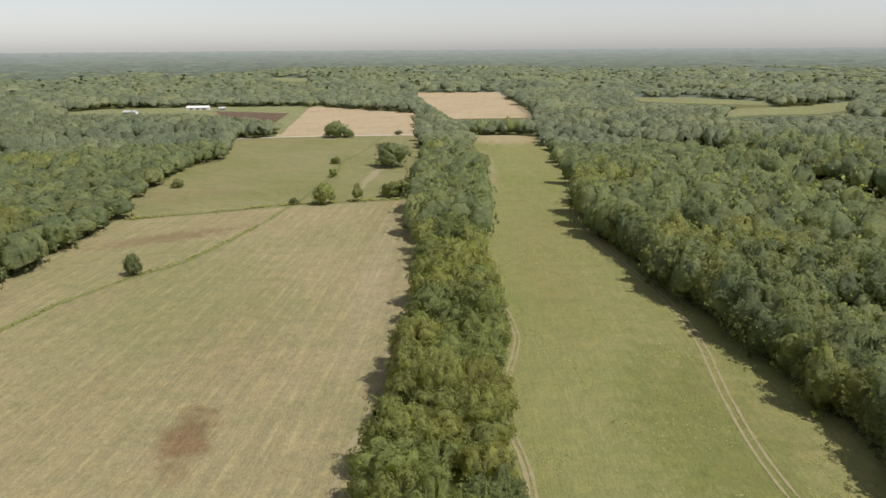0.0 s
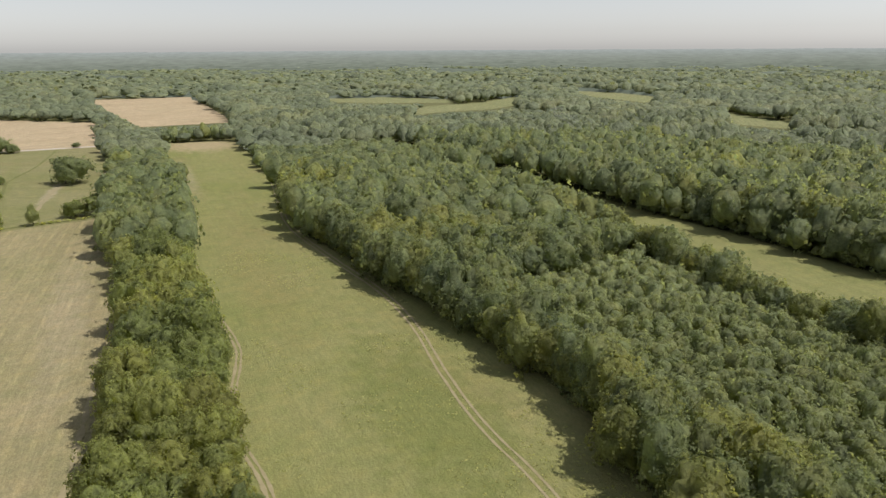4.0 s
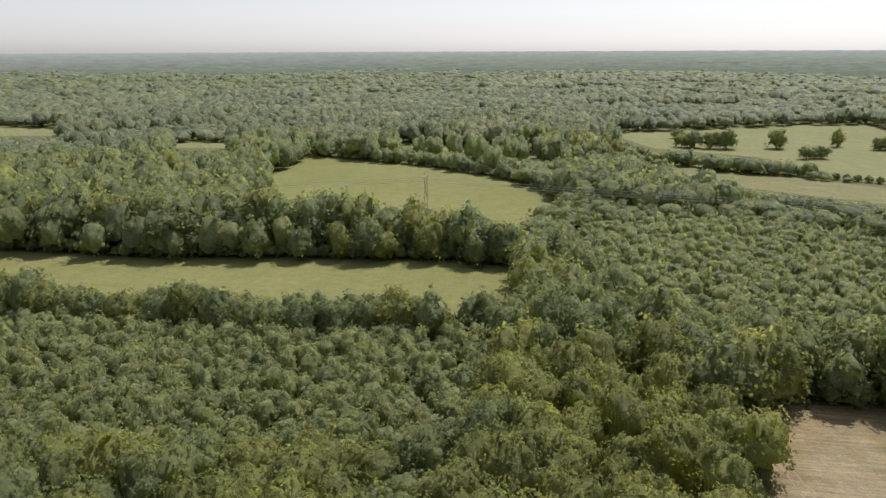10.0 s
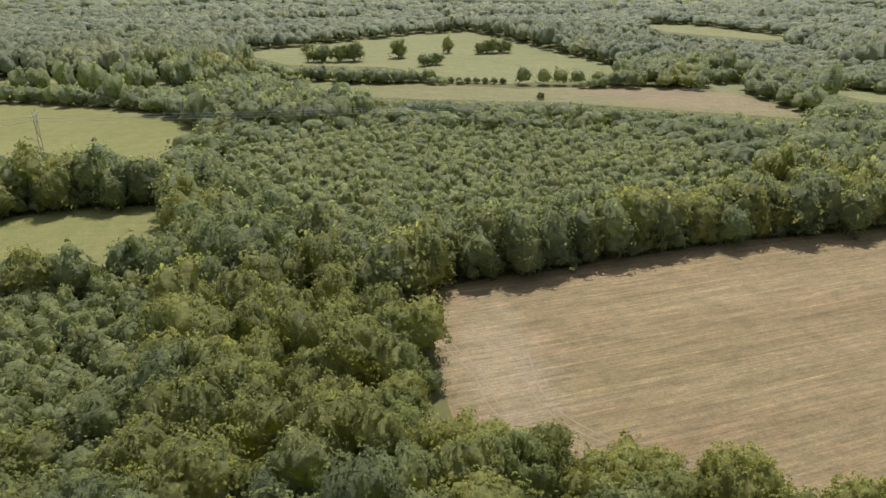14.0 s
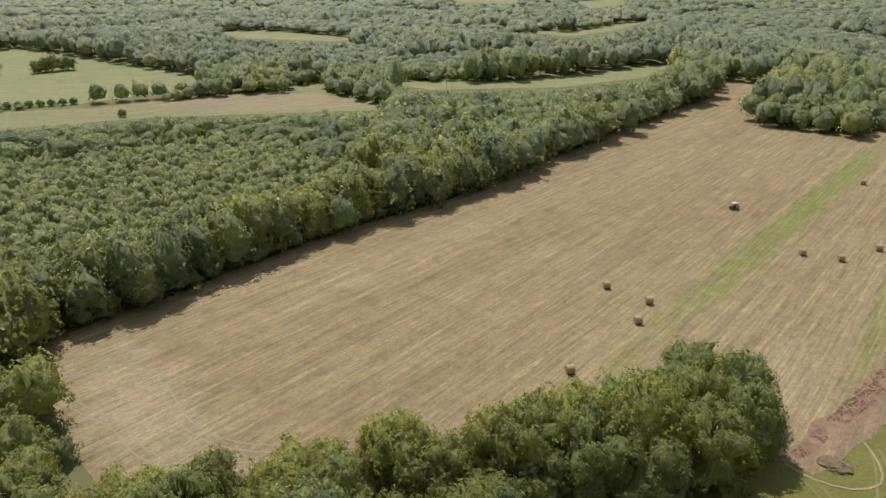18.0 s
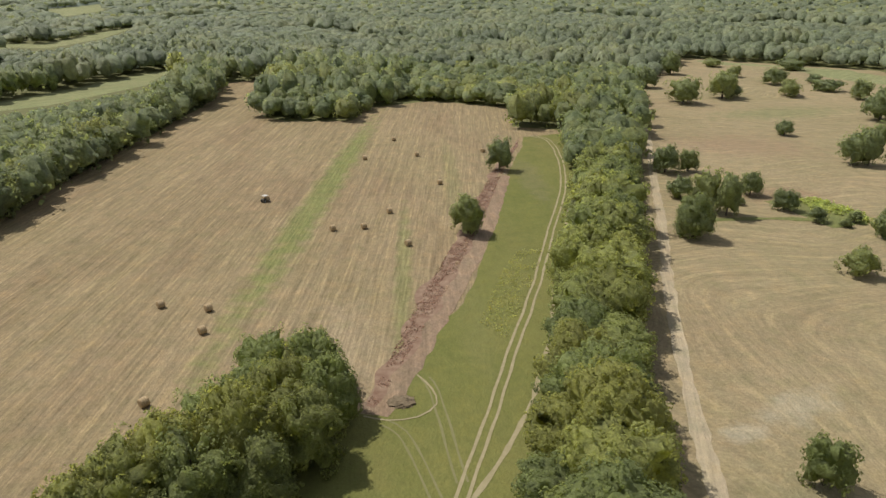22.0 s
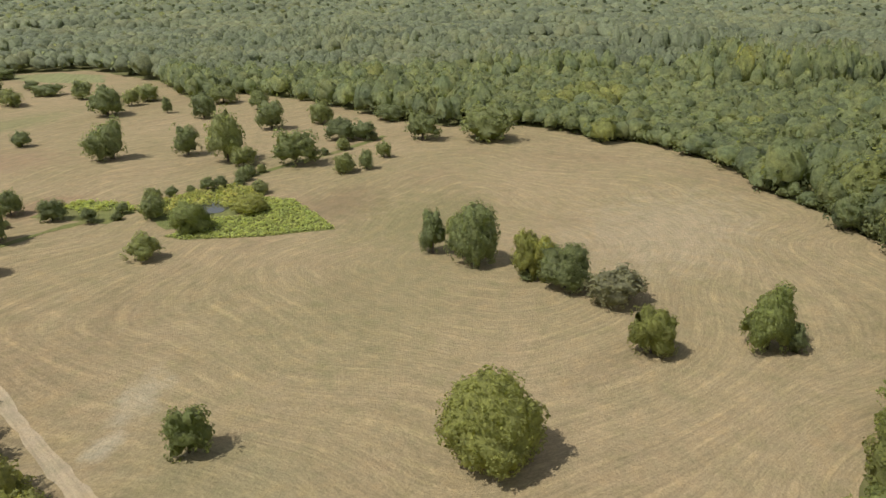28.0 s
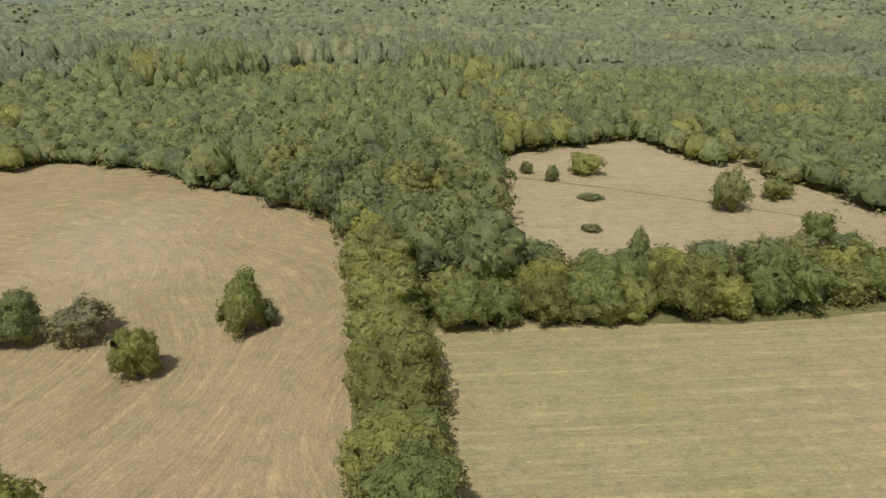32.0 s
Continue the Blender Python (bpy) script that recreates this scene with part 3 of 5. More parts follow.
    reach = np.linalg.norm(off, axis=1)
    row = np.clip(np.round((np.arccos(np.clip(off[:, 2] / reach, -1, 1)) - 0.05) / (np.pi - 0.1) * (nv - 1)), 0, nv - 1).astype(int)
    col = np.round(np.arctan2(off[:, 1], off[:, 0]) / (2 * np.pi) * nu).astype(int) % nu
    near = reach < 1.42 * far[row * nu + col] + size
    v, nrm, f = v[np.repeat(near, 4)], nrm[np.repeat(near, 4)], f[:near.sum()]
    bv = ray * far[:, None] * fill * r.uniform(0.93, 1.05, (len(ray), 1))
    bn = unit(0.6 * unit(bv - o[best]) + 0.6 * ray + 0.25 * r.normal(size=ray.shape) + np.array([0, 0, soft]))
    bv = bv + np.array([0, 0, mid])
    bv[:, 2] = np.clip(bv[:, 2], 0.005, None)
    i, j = np.meshgrid(np.arange(nv - 1), np.arange(nu), indexing="ij")
    k = (j + 1) % nu
    bf = np.stack([i * nu + j, (i + 1) * nu + j, (i + 1) * nu + k, i * nu + k], -1).reshape(-1, 4)
    return np.concatenate([v, bv]), np.concatenate([f, bf + len(v)]), np.concatenate([nrm, bn])


NEAR = [crown(10 + i, 46, 6300, 0.0205, (30, 18), lobe=(0.07, 0.19), wild=0.15 + 0.015 * i) for i in range(6)]
PLAIN = [crown(20 + i, 34, 1800, 0.034, (18, 12), lobe=(0.10, 0.18), wild=0.19) for i in range(5)]
TEAR = [crown(120 + i, 46, 6300, 0.0205, (26, 16), cone=0.25 + 0.06 * i, lobe=(0.07, 0.18), wild=0.17) for i in range(4)]
BROAD = [crown(200, 70, 7500, 0.0195, (32, 20), cone=0.3, low=0.03, lobe=(0.09, 0.16), wild=0.11)]
CONE = [crown(30, 40, 2200, 0.030, (18, 12), cone=0.7, lobe=(0.07, 0.15))]
BUSH = [crown(40 + i, 34, 1600, 0.036, (18, 12), lobe=(0.09, 0.17), wild=0.19) for i in range(2)]


def trunk_mesh(seed):
    """A tapered trunk with limbs, in the same unit box."""
    r = random.Random(seed)
    bm = bmesh.new()

    def limb(a, b, r0, r1):
        a, b = Vector(a), Vector(b)
        m = Matrix.Translation((a + b) / 2) @ (b - a).to_track_quat("Z", "Y").to_matrix().to_4x4()
        bmesh.ops.create_cone(bm, cap_ends=True, segments=7, radius1=r0, radius2=r1, depth=(b - a).length, matrix=m)

    limb((0, 0, -0.01), (0.01, 0.01, 0.28), 0.035, 0.026)
    limb((0.01, 0.01, 0.27), (0.0, 0.02, 0.75), 0.026, 0.010)
    for i in range(6):
        a = i * 1.05 + r.uniform(0, 0.5)
        z = 0.22 + 0.06 * i
        limb((0.01, 0.01, z), (math.cos(a) * 0.3, math.sin(a) * 0.3, z + r.uniform(0.12, 0.25)), 0.015, 0.005)
    me = bpy.data.meshes.new("trunk")
    bm.to_mesh(me)
    bm.free()
    me.materials.append(BARK)
    return me


TRUNKS = [trunk_mesh(i) for i in range(3)]
CROWN_MESH = {}
for kind, shapes, mat in (("leafy", NEAR, LEAF), ("plain", PLAIN, LEAF), ("tear", TEAR, LEAF), ("olive", NEAR, LEAF_OLIVE), ("cone", CONE, LEAF_DARK), ("bush", BUSH, LEAF_DARK), ("dark", TEAR, LEAF_DARK), ("round", NEAR, LEAF_DARK), ("distant", PLAIN, LEAF_DARK), ("yellow", NEAR[:1], LEAF_YELLOW), ("grey", BUSH[:1], LEAF_GREY),
                          ("broad", BROAD, LEAF)):
    CROWN_MESH[kind] = [mesh_of("crown", v, f, mat, True, q) for v, f, q in shapes]
tree_count = 0


def tree(x, y, h, w, kind="tear", label="", category="tree", group="", name="tree"):
    """One tree or bush with its own trunk and crown."""
    global tree_count
    tree_count += 1
    if kind in ("leafy", "tear", "olive") and math.hypot(x, y) > (230 if kind == "tear" else 150):
        kind = "plain"
    if kind in ("dark", "round") and math.hypot(x, y) > 200:
        kind = "distant"
    i = tree_count
    if kind in ("leafy", "olive", "plain", "yellow", "tear", "dark", "round", "distant"):
        w *= 1.1
    top = new(name)
    top.empty_display_size = 0.5
    top.matrix_world = Matrix.LocRotScale((x, y, 0), Euler((0, 0, i * 2.4)), (w, w * (0.9 + 0.2 * ((i * 7) % 5) / 4), h))
    tagged(top, label or "green broad-leaved tree with a dense rounded crown", category, group)
    t = new("trunk", TRUNKS[i % 3])
    c = new("crown", CROWN_MESH[kind][i % len(CROWN_MESH[kind])])
    t.parent = c.parent = top
    return top


LONE_SOUTH = [(5, -176, 10.5, 8.3), (-4, -239, 10.9, 8.2), (-53, -176, 11, 10), (-60, -239, 9.7, 9), (-68, -241, 8.1, 7), (-58, -210, 7, 7.5),
              (-62, -198, 12, 8), (-67, -194, 13, 8), (-80, -214, 7.7, 6.5), (-85, -200, 6.5, 7.5), (-122, -300, 6.5, 7), (-99, -374, 12.8, 16.8),
              (-123, -389, 14.8, 16), (-162, -402, 8.9, 10), (-168, -440, 10, 15), (-155, -521, 6, 13), (-133, -252, 15, 10), (-128, -253, 11.7, 10.5),
              (-129, -393, 8.4, 9.6), (-195, -391, 10.5, 13), (-117, -481, 15, 13), (-154, -470, 7.2, 9.6), (-202, -506, 7.6, 17), (-90, -424, 12, 11.5), (-194, -447, 5.4, 9.5),
              (-177, -334, 15, 16), (-199, -350, 8.3, 9), (-212, -356, 9.5, 13), (-198, -317, 8, 4.5), (-153, -235, 11.7, 10)]
LONE_SOUTHWEST = [(-156, -215, 19, 13), (-155, -205, 7, 9), (-201, -292, 13, 12.6), (-232, -318, 9.5, 14), (-203, -246, 13.2, 12.7), (-231, -288, 10.7, 9),
                  (-167, -191, 13, 15), (-225, -238, 10.8, 12), (-206, -207, 9.2, 12), (-211, -199, 8.1, 10.5), (-249, -217, 8, 14.4), (-226, -180, 11.8, 13),
                  (-170, -170, 7.3, 8), (-178, -167, 7, 5), (-194, -173, 6.4, 6), (-241, -159, 15, 21), (-161, -396, 8, 10), (-189, -417, 7, 16)]
for x, y, h, w in LONE_SOUTH + LONE_SOUTHWEST:
    tree(x, y, h, w * 0.9, "round", label="round dark green field tree standing in mown hay", group="scattered field trees")
tree(-103, -162, 8, 10, label="round olive willow at the pond's edge")
tree(-103, -179, 6.7, 8, "bush", label="dark green shrub by the pond")
tree(-84, -153, 7.1, 9.3, "cone", label="dark green bushy cedar in the hay field")
tree(-123, -162, 5, 9, "yellow", label="yellow-green shrub on the pond's bank")
tree(-129, -100, 11, 5.8, "dark", label="slim dark green tree beside a taller one")
tree(-129, -88, 15.6, 9.2, "round", label="tall dark green tree in the hay field")
tree(-131, -94.5, 11.2, 5, "olive", label="lighter green tree between two dark ones")
tree(-129.5, -74, 11.5, 6, "olive", label="thin open-crowned olive tree")
tree(-129, -73, 2.2, 4, "bush", label="low brownish brush under the olive tree", category="bush", name="bush")
tree(-130.5, -69.5, 10.8, 5.2, "yellow", label="yellow-leaved tree in a short row")
tree(-129.5, -64, 10.2, 9.2, "round", label="dark green tree ending a short row")
tree(-129, -52, 7.6, 12.5, "grey", label="wide grey-green bush in the hay field")
tree(-113.5, -38, 9.4, 7.2, "olive", label="small olive green field tree")
tree(-127.5, -21.5, 12.8, 8.2, "tear", label="tall ragged green field tree")
tree(-129.5, -17.5, 5.6, 5, "bush", label="low dark bush beside the ragged tree", category="bush", name="bush")
tree(-71, -45.2, 13.2, 14.2, "broad", label="large broad green tree alone in the hay field")
tree(-46, -80.5, 8, 6.2, "plain", label="small upright green tree in the hay field")
for x, y, h, w, kind in [(-184, 109, 12.5, 10.2, "round"), (-192, 129, 6.3, 8.4, "leafy"), (-229, 81, 7.8, 11.3, "leafy"), (-233, 61, 4.2, 4.5, "bush"),
                         (-228, 54, 2.6, 4.2, "bush"), (-222, 67, 5.2, 5, "bush"), (-201, 73, 1.5, 7, "bush"), (-173, 64, 1.8, 5.5, "bush"),
                         (-151, 68, 8.5, 6.2, "cone"), (-154, 116, 9.5, 8, "leafy")]:
    tree(x, y, h, w, kind, "green tree or shrub in the pale clearing", "tree" if h > 5 else "bush", "clearing trees", "tree" if h > 5 else "bush")
for x, y, h, w, kind in [(-82, 545, 12.1, 17.3, "round"), (-72, 542, 6, 9, "bush"), (-29, 402, 15, 18.4, "round"), (-63, 414, 4.4, 5, "leafy"),
                         (-58, 369, 5.1, 4, "leafy"), (-52, 302, 9.6, 8.2, "leafy"), (-65, 302, 3, 3.8, "bush"), (-38, 308, 8.4, 6.4, "cone"),
                         (-24, 317, 7.3, 8, "leafy"), (-93, 203, 6.5, 5.8, "bush"), (-130, 343, 4.4, 6, "bush"), (-15, 317, 9.2, 10, "leafy"), (-35, 557, 3.2, 6.6, "bush")]:
    tree(x, y, h, w, kind, "dark green tree or shrub in open pasture", "tree" if h > 5 else "bush", "pasture trees", "tree" if h > 5 else "bush")
tree(203, 133, 16.3, 18.5, "dark", label="big round dark tree jutting into the meadow")
for x, y, h, w in [(513, -117, 14, 13), (530, -159, 13, 8), (466, -124, 8, 9), (470, -133, 8.4, 10), (505, -84, 14, 12), (505, -74, 12, 11), (508, -63, 12, 12), (510, -56, 9, 9), (517, -200, 10, 11), (519, -190, 11.5, 12), (517, -181, 9, 10),
                   (560, -59, 7.6, 10), (312, -70, 6.5, 6), (331, -148, 4, 4)]:
    tree(x, y, h, w, "round", label="far round green pasture tree", group="far pasture trees")


def band(line, width, spacing, h, w, label, group, kind="leafy", olive=0.22):
    """Trees in a hedgerow along a line, each one a thing."""
    pts = smooth_line(line, 1.0)
    s = 0.0
    for a, b in zip(pts, pts[1:]):
        s += (b - a).length
        if s < spacing:
            continue
        s = 0
        d = (b - a).normalized()
        for k in range(max(1, round(width / w * 1.25))):
            o = (k + 0.5) / max(1, round(width / w * 1.25)) - 0.5
            f = rng.uniform(0.68, 1.22)
            q = a + Vector((-d.y, d.x)) * (o * (width - w * 0.7) + rng.normal(0, 0.6)) + d * rng.normal(0, 1.2)
            tree(q.x, q.y, h * f * rng.uniform(0.9, 1.1), w * (0.55 + 0.45 * f), "olive" if kind == "leafy" and rng.random() < olive else kind, label, group=group)


band([(-1, 66), (-1, 100), (1, 130), (2.5, 160), (3, 190), (0.5, 230)], 25, 7.5, 12, 9.5, "leafy green hedgerow tree with dense foliage", "north hedgerow")
band([(-13, -55), (-14.5, -80), (-18.5, -105), (-23.5, -134), (-29, -170), (-39, -232)], 20, 9.5, 12.3, 13, "leafy green hedgerow tree with dense foliage", "south hedgerow")
band([(-58, 4), (-90, 4.5), (-120, 5), (-150, 5), (-172, 7)], 15, 9.5, 12, 14, "leafy olive hedgerow tree", "west hedgerow", olive=0.6)
band([(-126, 12), (-127, 30), (-125, 60), (-125, 100), (-132, 150)], 19, 8.5, 10.4, 10, "leafy green hedge tree beside the meadow", "cross hedgerow")
band([(83, -11), (68, -28), (58, -39)], 17, 6.6, 9.6, 8.8, "yellowish green tree in a spur of trees", "spur of trees", olive=0.6)
band([(52, -46), (42, -62), (35, -80), (31.5, -95)], 18, 6.6, 11.6, 9.6, "yellowish green tree in a spur of trees", "spur of trees", olive=0.6)
for x, y, h, w in [(23.5, -91, 11, 9.5), (25, -81, 11.5, 10), (28, -99, 10.5, 9), (36, -100, 10.5, 9), (29, -71, 11, 9.5), (55, -43, 11, 9.5), (60, -37, 10.5, 9), (49.5, -52, 12, 10), (54.5, -50, 11, 9),
                   (61.5, -43, 10.5, 9), (67, -33, 10.5, 9), (46, -63, 12, 9.5), (41, -49, 10.5, 9), (49, -40, 9.5, 9)]:
    tree(x, y, h, w, "olive" if y > -90 else "leafy", "yellowish green tree in a spur of trees", group="spur of trees")
for i in range(7):
    tree(394 - 2 * i, -120 - 4.5 * i, 3.5, 4.5, "bush", "low green bush in a broken row", "bush", "bush row", "bush")
NO_WOOD = [[(-17, 50), (20, 50), (20, 234), (-14, 234)], [(-50, -234), (-20, -234), (4, -70), (4, 20), (-34, -40)], [(-172, -4), (-172, 13), (-10, 13), (-10, -16), (-60, -13), (-110, -5)],
           [(-138, 15), (-110, 15), (-112, 155), (-146, 155)], [(84, -16), (86, -26), (62, -52), (45, -108), (20, -110), (15, -85), (58, -26)], [(-70, -70), (-70, 70), (48, 70), (50, -25), (20, -70)], [(84, -22), (84, -40), (112, -42), (104, -29), (93, -25)]]


def blocked(x, y):
    hit = is_open(x, y)
    for poly in NO_WOOD:
        hit |= inside(x, y, poly)
    return hit


def grow(name, shapes, x, y, h, w, material, label, clear=True):
    """Many trees joined into one mesh of woodland."""
    stately = inside(x, y, TALL)
    h, w = np.where(stately, h * 1.42, h), np.where(stately, w * 0.9, w)
    if clear:
        x, y, h, w = clear_view(x, y, h, w)
    pick = rng.integers(0, len(shapes), len(x))
    turn = rng.uniform(0, 2 * np.pi, len(x))
    vs, fs, qs, n = [], [], [], 0
    for i, (v, f, q) in enumerate(shapes):
        k = np.flatnonzero(pick == i)
        if not len(k):
            continue
        c, s = np.cos(turn[k])[:, None], np.sin(turn[k])[:, None]
        vx = (v[:, 0] * c - v[:, 1] * s) * w[k][:, None] + x[k][:, None]
        vy = (v[:, 0] * s + v[:, 1] * c) * w[k][:, None] + y[k][:, None]
        vz = v[:, 2] * h[k][:, None]
        vs.append(np.stack([vx, vy, vz], -1).reshape(-1, 3))
        qs.append(np.stack([q[:, 0] * c - q[:, 1] * s, q[:, 0] * s + q[:, 1] * c, q[:, 2] + 0 * c], -1).reshape(-1, 3))
        fs.append((f[None] + (np.arange(len(k)) * len(v))[:, None, None] + n).reshape(-1, 4))
        n += len(k) * len(v)
    ob = new(name, mesh_of(name, np.concatenate(vs), np.concatenate(fs), material, True, np.concatenate(qs)))
    return tagged(ob, label, "woodland", kind="stuff")


TALL = [(-375, -470), (-386, -355), (-383, -275), (-386, -214), (-433, -179), (-425, -140), (-395, -60), (-342, -36), (-338, 0), (-345, 45), (-420, 120),
        (-520, 100), (-560, -100), (-520, -300), (-460, -480)]


OLIVE_WOOD = [(60, 8), (82, 22), (128, 24), (140, -20), (110, -24), (75, -34)]


def sprinkle(x, y):
    """Which trees are of the yellower kind: loose groups, more of them in the near eastern woods."""
    mark = np.array([noise.noise((a * 0.022, b * 0.022, 7)) + 0.5 * noise.noise((a * 0.15, b * 0.15, 3)) for a, b in zip(x, y)])
    return mark > np.where(inside(x, y, OLIVE_WOOD), -0.08, np.where((x > 40) & (np.hypot(x, y) < 240), 0.16, 0.4))


def scatter(step, r0, r1):
    """Jittered places in a ring of the plan, free of open land."""
    n = int(2 * r1 / step)
    i, j = np.meshgrid(np.arange(n), np.arange(n))
    x = ((i + 0.5 * (j % 2)) * step - r1 + rng.uniform(-0.36, 0.36, i.shape) * step).ravel()
    y = (j * step - r1 + rng.uniform(-0.36, 0.36, i.shape) * step).ravel()
    r = np.hypot(x, y)
    k = (r > r0) & (r < r1)
    x, y = x[k], y[k]
    k = ~blocked(x, y)
    return x[k], y[k]


PLANTED = [[(80, 20), (76, 100), (78, 150), (100, 165), (145, 172), (142, 130), (144, 60), (150, 20)],
           [(150, -150), (150, -20), (210, 5), (262, 5), (280, -50), (240, -150)]]
NEARWOOD = [crown(150 + i, 34, 3000, 0.027, (16, 11), lobe=(0.10, 0.18), wild=0.19) for i in range(5)]
MIDNEAR = [crown(50 + i, 26, 980, 0.042, (14, 10), lobe=(0.11, 0.2), wild=0.19) for i in range(6)]
MID = [crown(60 + i, 20, 130, 0.075, (10, 7), lobe=(0.12, 0.22), wild=0.2, soft=0.25) for i in range(6)]
LOOSE = [crown(70 + i, 14, 44, 0.09, (10, 7), lobe=(0.13, 0.24), wild=0.22, soft=0.35) for i in range(6)]
SAPLING = [crown(90 + i, 14, 350, 0.056, (10, 7), cone=0.25, lobe=(0.13, 0.22), wild=0.19) for i in range(6)]
SMALL = [crown(80 + i, 12, 60, 0.11, (8, 6), cone=0.25, lobe=(0.15, 0.24), wild=0.19) for i in range(5)]
FAR = [crown(100 + i, 12, 8, 0.12, (9, 5), lobe=(0.14, 0.26), wild=0.24, fill=1.0, soft=0.5) for i in range(6)]
FARTHER = [crown(110 + i, 9, 3, 0.16, (7, 5), lobe=(0.17, 0.28), wild=0.24, fill=1.0, soft=0.7) for i in range(5)]

# stands of the woods: each has its own height
stand_x, stand_y, stand_h = rng.uniform(-1700, 1700, 900), rng.uniform(-1700, 1700, 900), rng.uniform(0.62, 1.4, 900)


def stand(x, y):
    out = np.empty(len(x))
    for i in range(0, len(x), 2000):
        a, b = x[i:i + 2000], y[i:i + 2000]
        out[i:i + 2000] = stand_h[((a[:, None] - stand_x) ** 2 + (b[:, None] - stand_y) ** 2).argmin(1)]
    return out


x, y = scatter(3.7, 60, 420)
k = inside(x, y, PLANTED[0]) | inside(x, y, PLANTED[1])
x, y = x[k], y[k]
near = np.hypot(x, y) < 175
for pick, shapes in ((near, SAPLING), (~near, SMALL)):
    n = pick.sum()
    grow("plantation", shapes, x[pick], y[pick], rng.uniform(4.6, 7.4, n), rng.uniform(4.2, 6.6, n), LEAF_PLANT, "young even-aged plantation of grey-green trees")
x, y = scatter(7.0, 60, 230)
k = ~(inside(x, y, PLANTED[0]) | inside(x, y, PLANTED[1]))
x, y = x[k], y[k]
k = sprinkle(x, y)
for pick, mat, lab in ((~k, LEAF_WOOD, "dense mixed green woodland"), (k, WOOD_OLIVE, "yellowish trees mixed through the woodland")):
    close = np.hypot(x, y) < 128
    for ring, shapes in ((pick & close, NEARWOOD), (pick & ~close, MIDNEAR)):
        ring = np.flatnonzero(ring & ((x > -60) | (rng.uniform(0, 1, len(x)) < 0.66)))
        n = len(ring)
        f, broad = rng.uniform(0, 1, n), np.where(x[ring] > -60, 1.0, 1.3)
        grow("woodland_near", shapes, x[ring], y[ring], (9 + 6 * f) * broad ** 0.4, (7.6 + 4.4 * f) * broad * rng.uniform(0.85, 1.15, n), mat, lab)
for shapes, r0, r1 in ((MID, 230, 330), (LOOSE, 330, 470)):
    x, y = scatter(7.4, r0, r1)
    k = ~(inside(x, y, PLANTED[0]) | inside(x, y, PLANTED[1]))
    x, y = x[k], y[k]
    k = sprinkle(x, y)
    for pick, mat, lab in ((~k, LEAF_WOOD, "dense mixed green woodland farther off"), (k, WOOD_OLIVE, "yellowish trees in farther woodland")):
        size = rng.uniform(0, 1, pick.sum()) ** 1.4
        grow("woodland_middle", shapes, x[pick], y[pick], (9.5 + 6.5 * size) * stand(x[pick], y[pick]), 8.6 + 5 * size, mat, lab)
x, y = scatter(8.0, 240, 420)
k = inside(x, y, [(308, 16), (345, 18), (352, -18), (327, -42), (300, -60), (284, -40), (290, 0)])
x, y = x[k], y[k]
grow("woodland_middle", MID, x, y, rng.uniform(13, 16.5, len(x)), rng.uniform(11, 15, len(x)), LEAF_WOOD, "dark block of wood beside a green meadow", False)
x, y = scatter(9.4, 470, 700)
grow("woodland_far", FAR, x, y, rng.uniform(10.5, 15, len(x)) * stand(x, y), rng.uniform(10.5, 15.5, len(x)), LEAF_FAR_HAZED, "far unbroken green woodland, leaf colour greyed for haze")
x, y = scatter(12, 700, 1000)
grow("woodland_far", FARTHER, x, y, rng.uniform(10, 14, len(x)) * stand(x, y), rng.uniform(14, 19, len(x)), LEAF_FAR_HAZED, "far unbroken green woodland, leaf colour greyed for haze")

def tree_row(line, width, spacing, h, w, label, shapes, olive):
    """A row of closely grown trees, joined."""
    x, y, along = [], [], 0.0
    pts = smooth_line(line, 1.0)
    rows = max(1, round(width / w * 1.25))
    for a, b in zip(pts, pts[1:]):
        along += (b - a).length
        if along < spacing:
            continue
        along, d = 0, (b - a).normalized()
        for k in range(rows):
            q = a + Vector((-d.y, d.x)) * (((k + 0.5) / rows - 0.5) * (width - w * 0.7) + rng.normal(0, 0.6)) + d * rng.normal(0, 1.2)
            x.append(q.x)
            y.append(q.y)
    x, y = np.array(x), np.array(y)
    k = rng.uniform(0, 1, len(x)) < olive
    for pick, mat in ((~k, LEAF_WOOD), (k, WOOD_OLIVE)):
        if pick.any():
            f = rng.uniform(0.72, 1.18, pick.sum())
            grow("hedge_trees", shapes, x[pick], y[pick], h * f, w * 1.1 * (0.55 + 0.45 * f), mat, label, False)


tree_row([(69, 76), (75.5, 100), (74, 130), (72, 155), (67, 182), (62, 226), (58, 250)], 11, 7.5, 14, 11, "dense green trees along the edge of a plantation", NEARWOOD, 0.22)
tree_row([(151, 28), (145, 60), (142, 100), (141, 132), (148, 176), (149, 230), (152, 300)], 9, 7, 11.5, 9.5, "olive trees in a row between plantation and meadow", NEARWOOD, 0.5)
tree_row([(77, 78), (84, 50), (90, 28), (104, 6)], 11, 7.5, 11.5, 10.5, "dense green trees along the edge of a plantation", NEARWOOD, 0.6)
tree_row([(-1.5, 40), (-4, 20), (-7, 0), (-9, -20)], 20, 8, 10, 9.5, "leafy green hedgerow trees with dense foliage", NEARWOOD, 0.22)
tree_row([(212, 22), (217, 45), (218, 70), (215, 100), (208, 140), (205, 180), (199, 230)], 13, 6.4, 17.5, 13.5, "tall dark green trees lining the narrow meadow", MIDNEAR, 0.15)
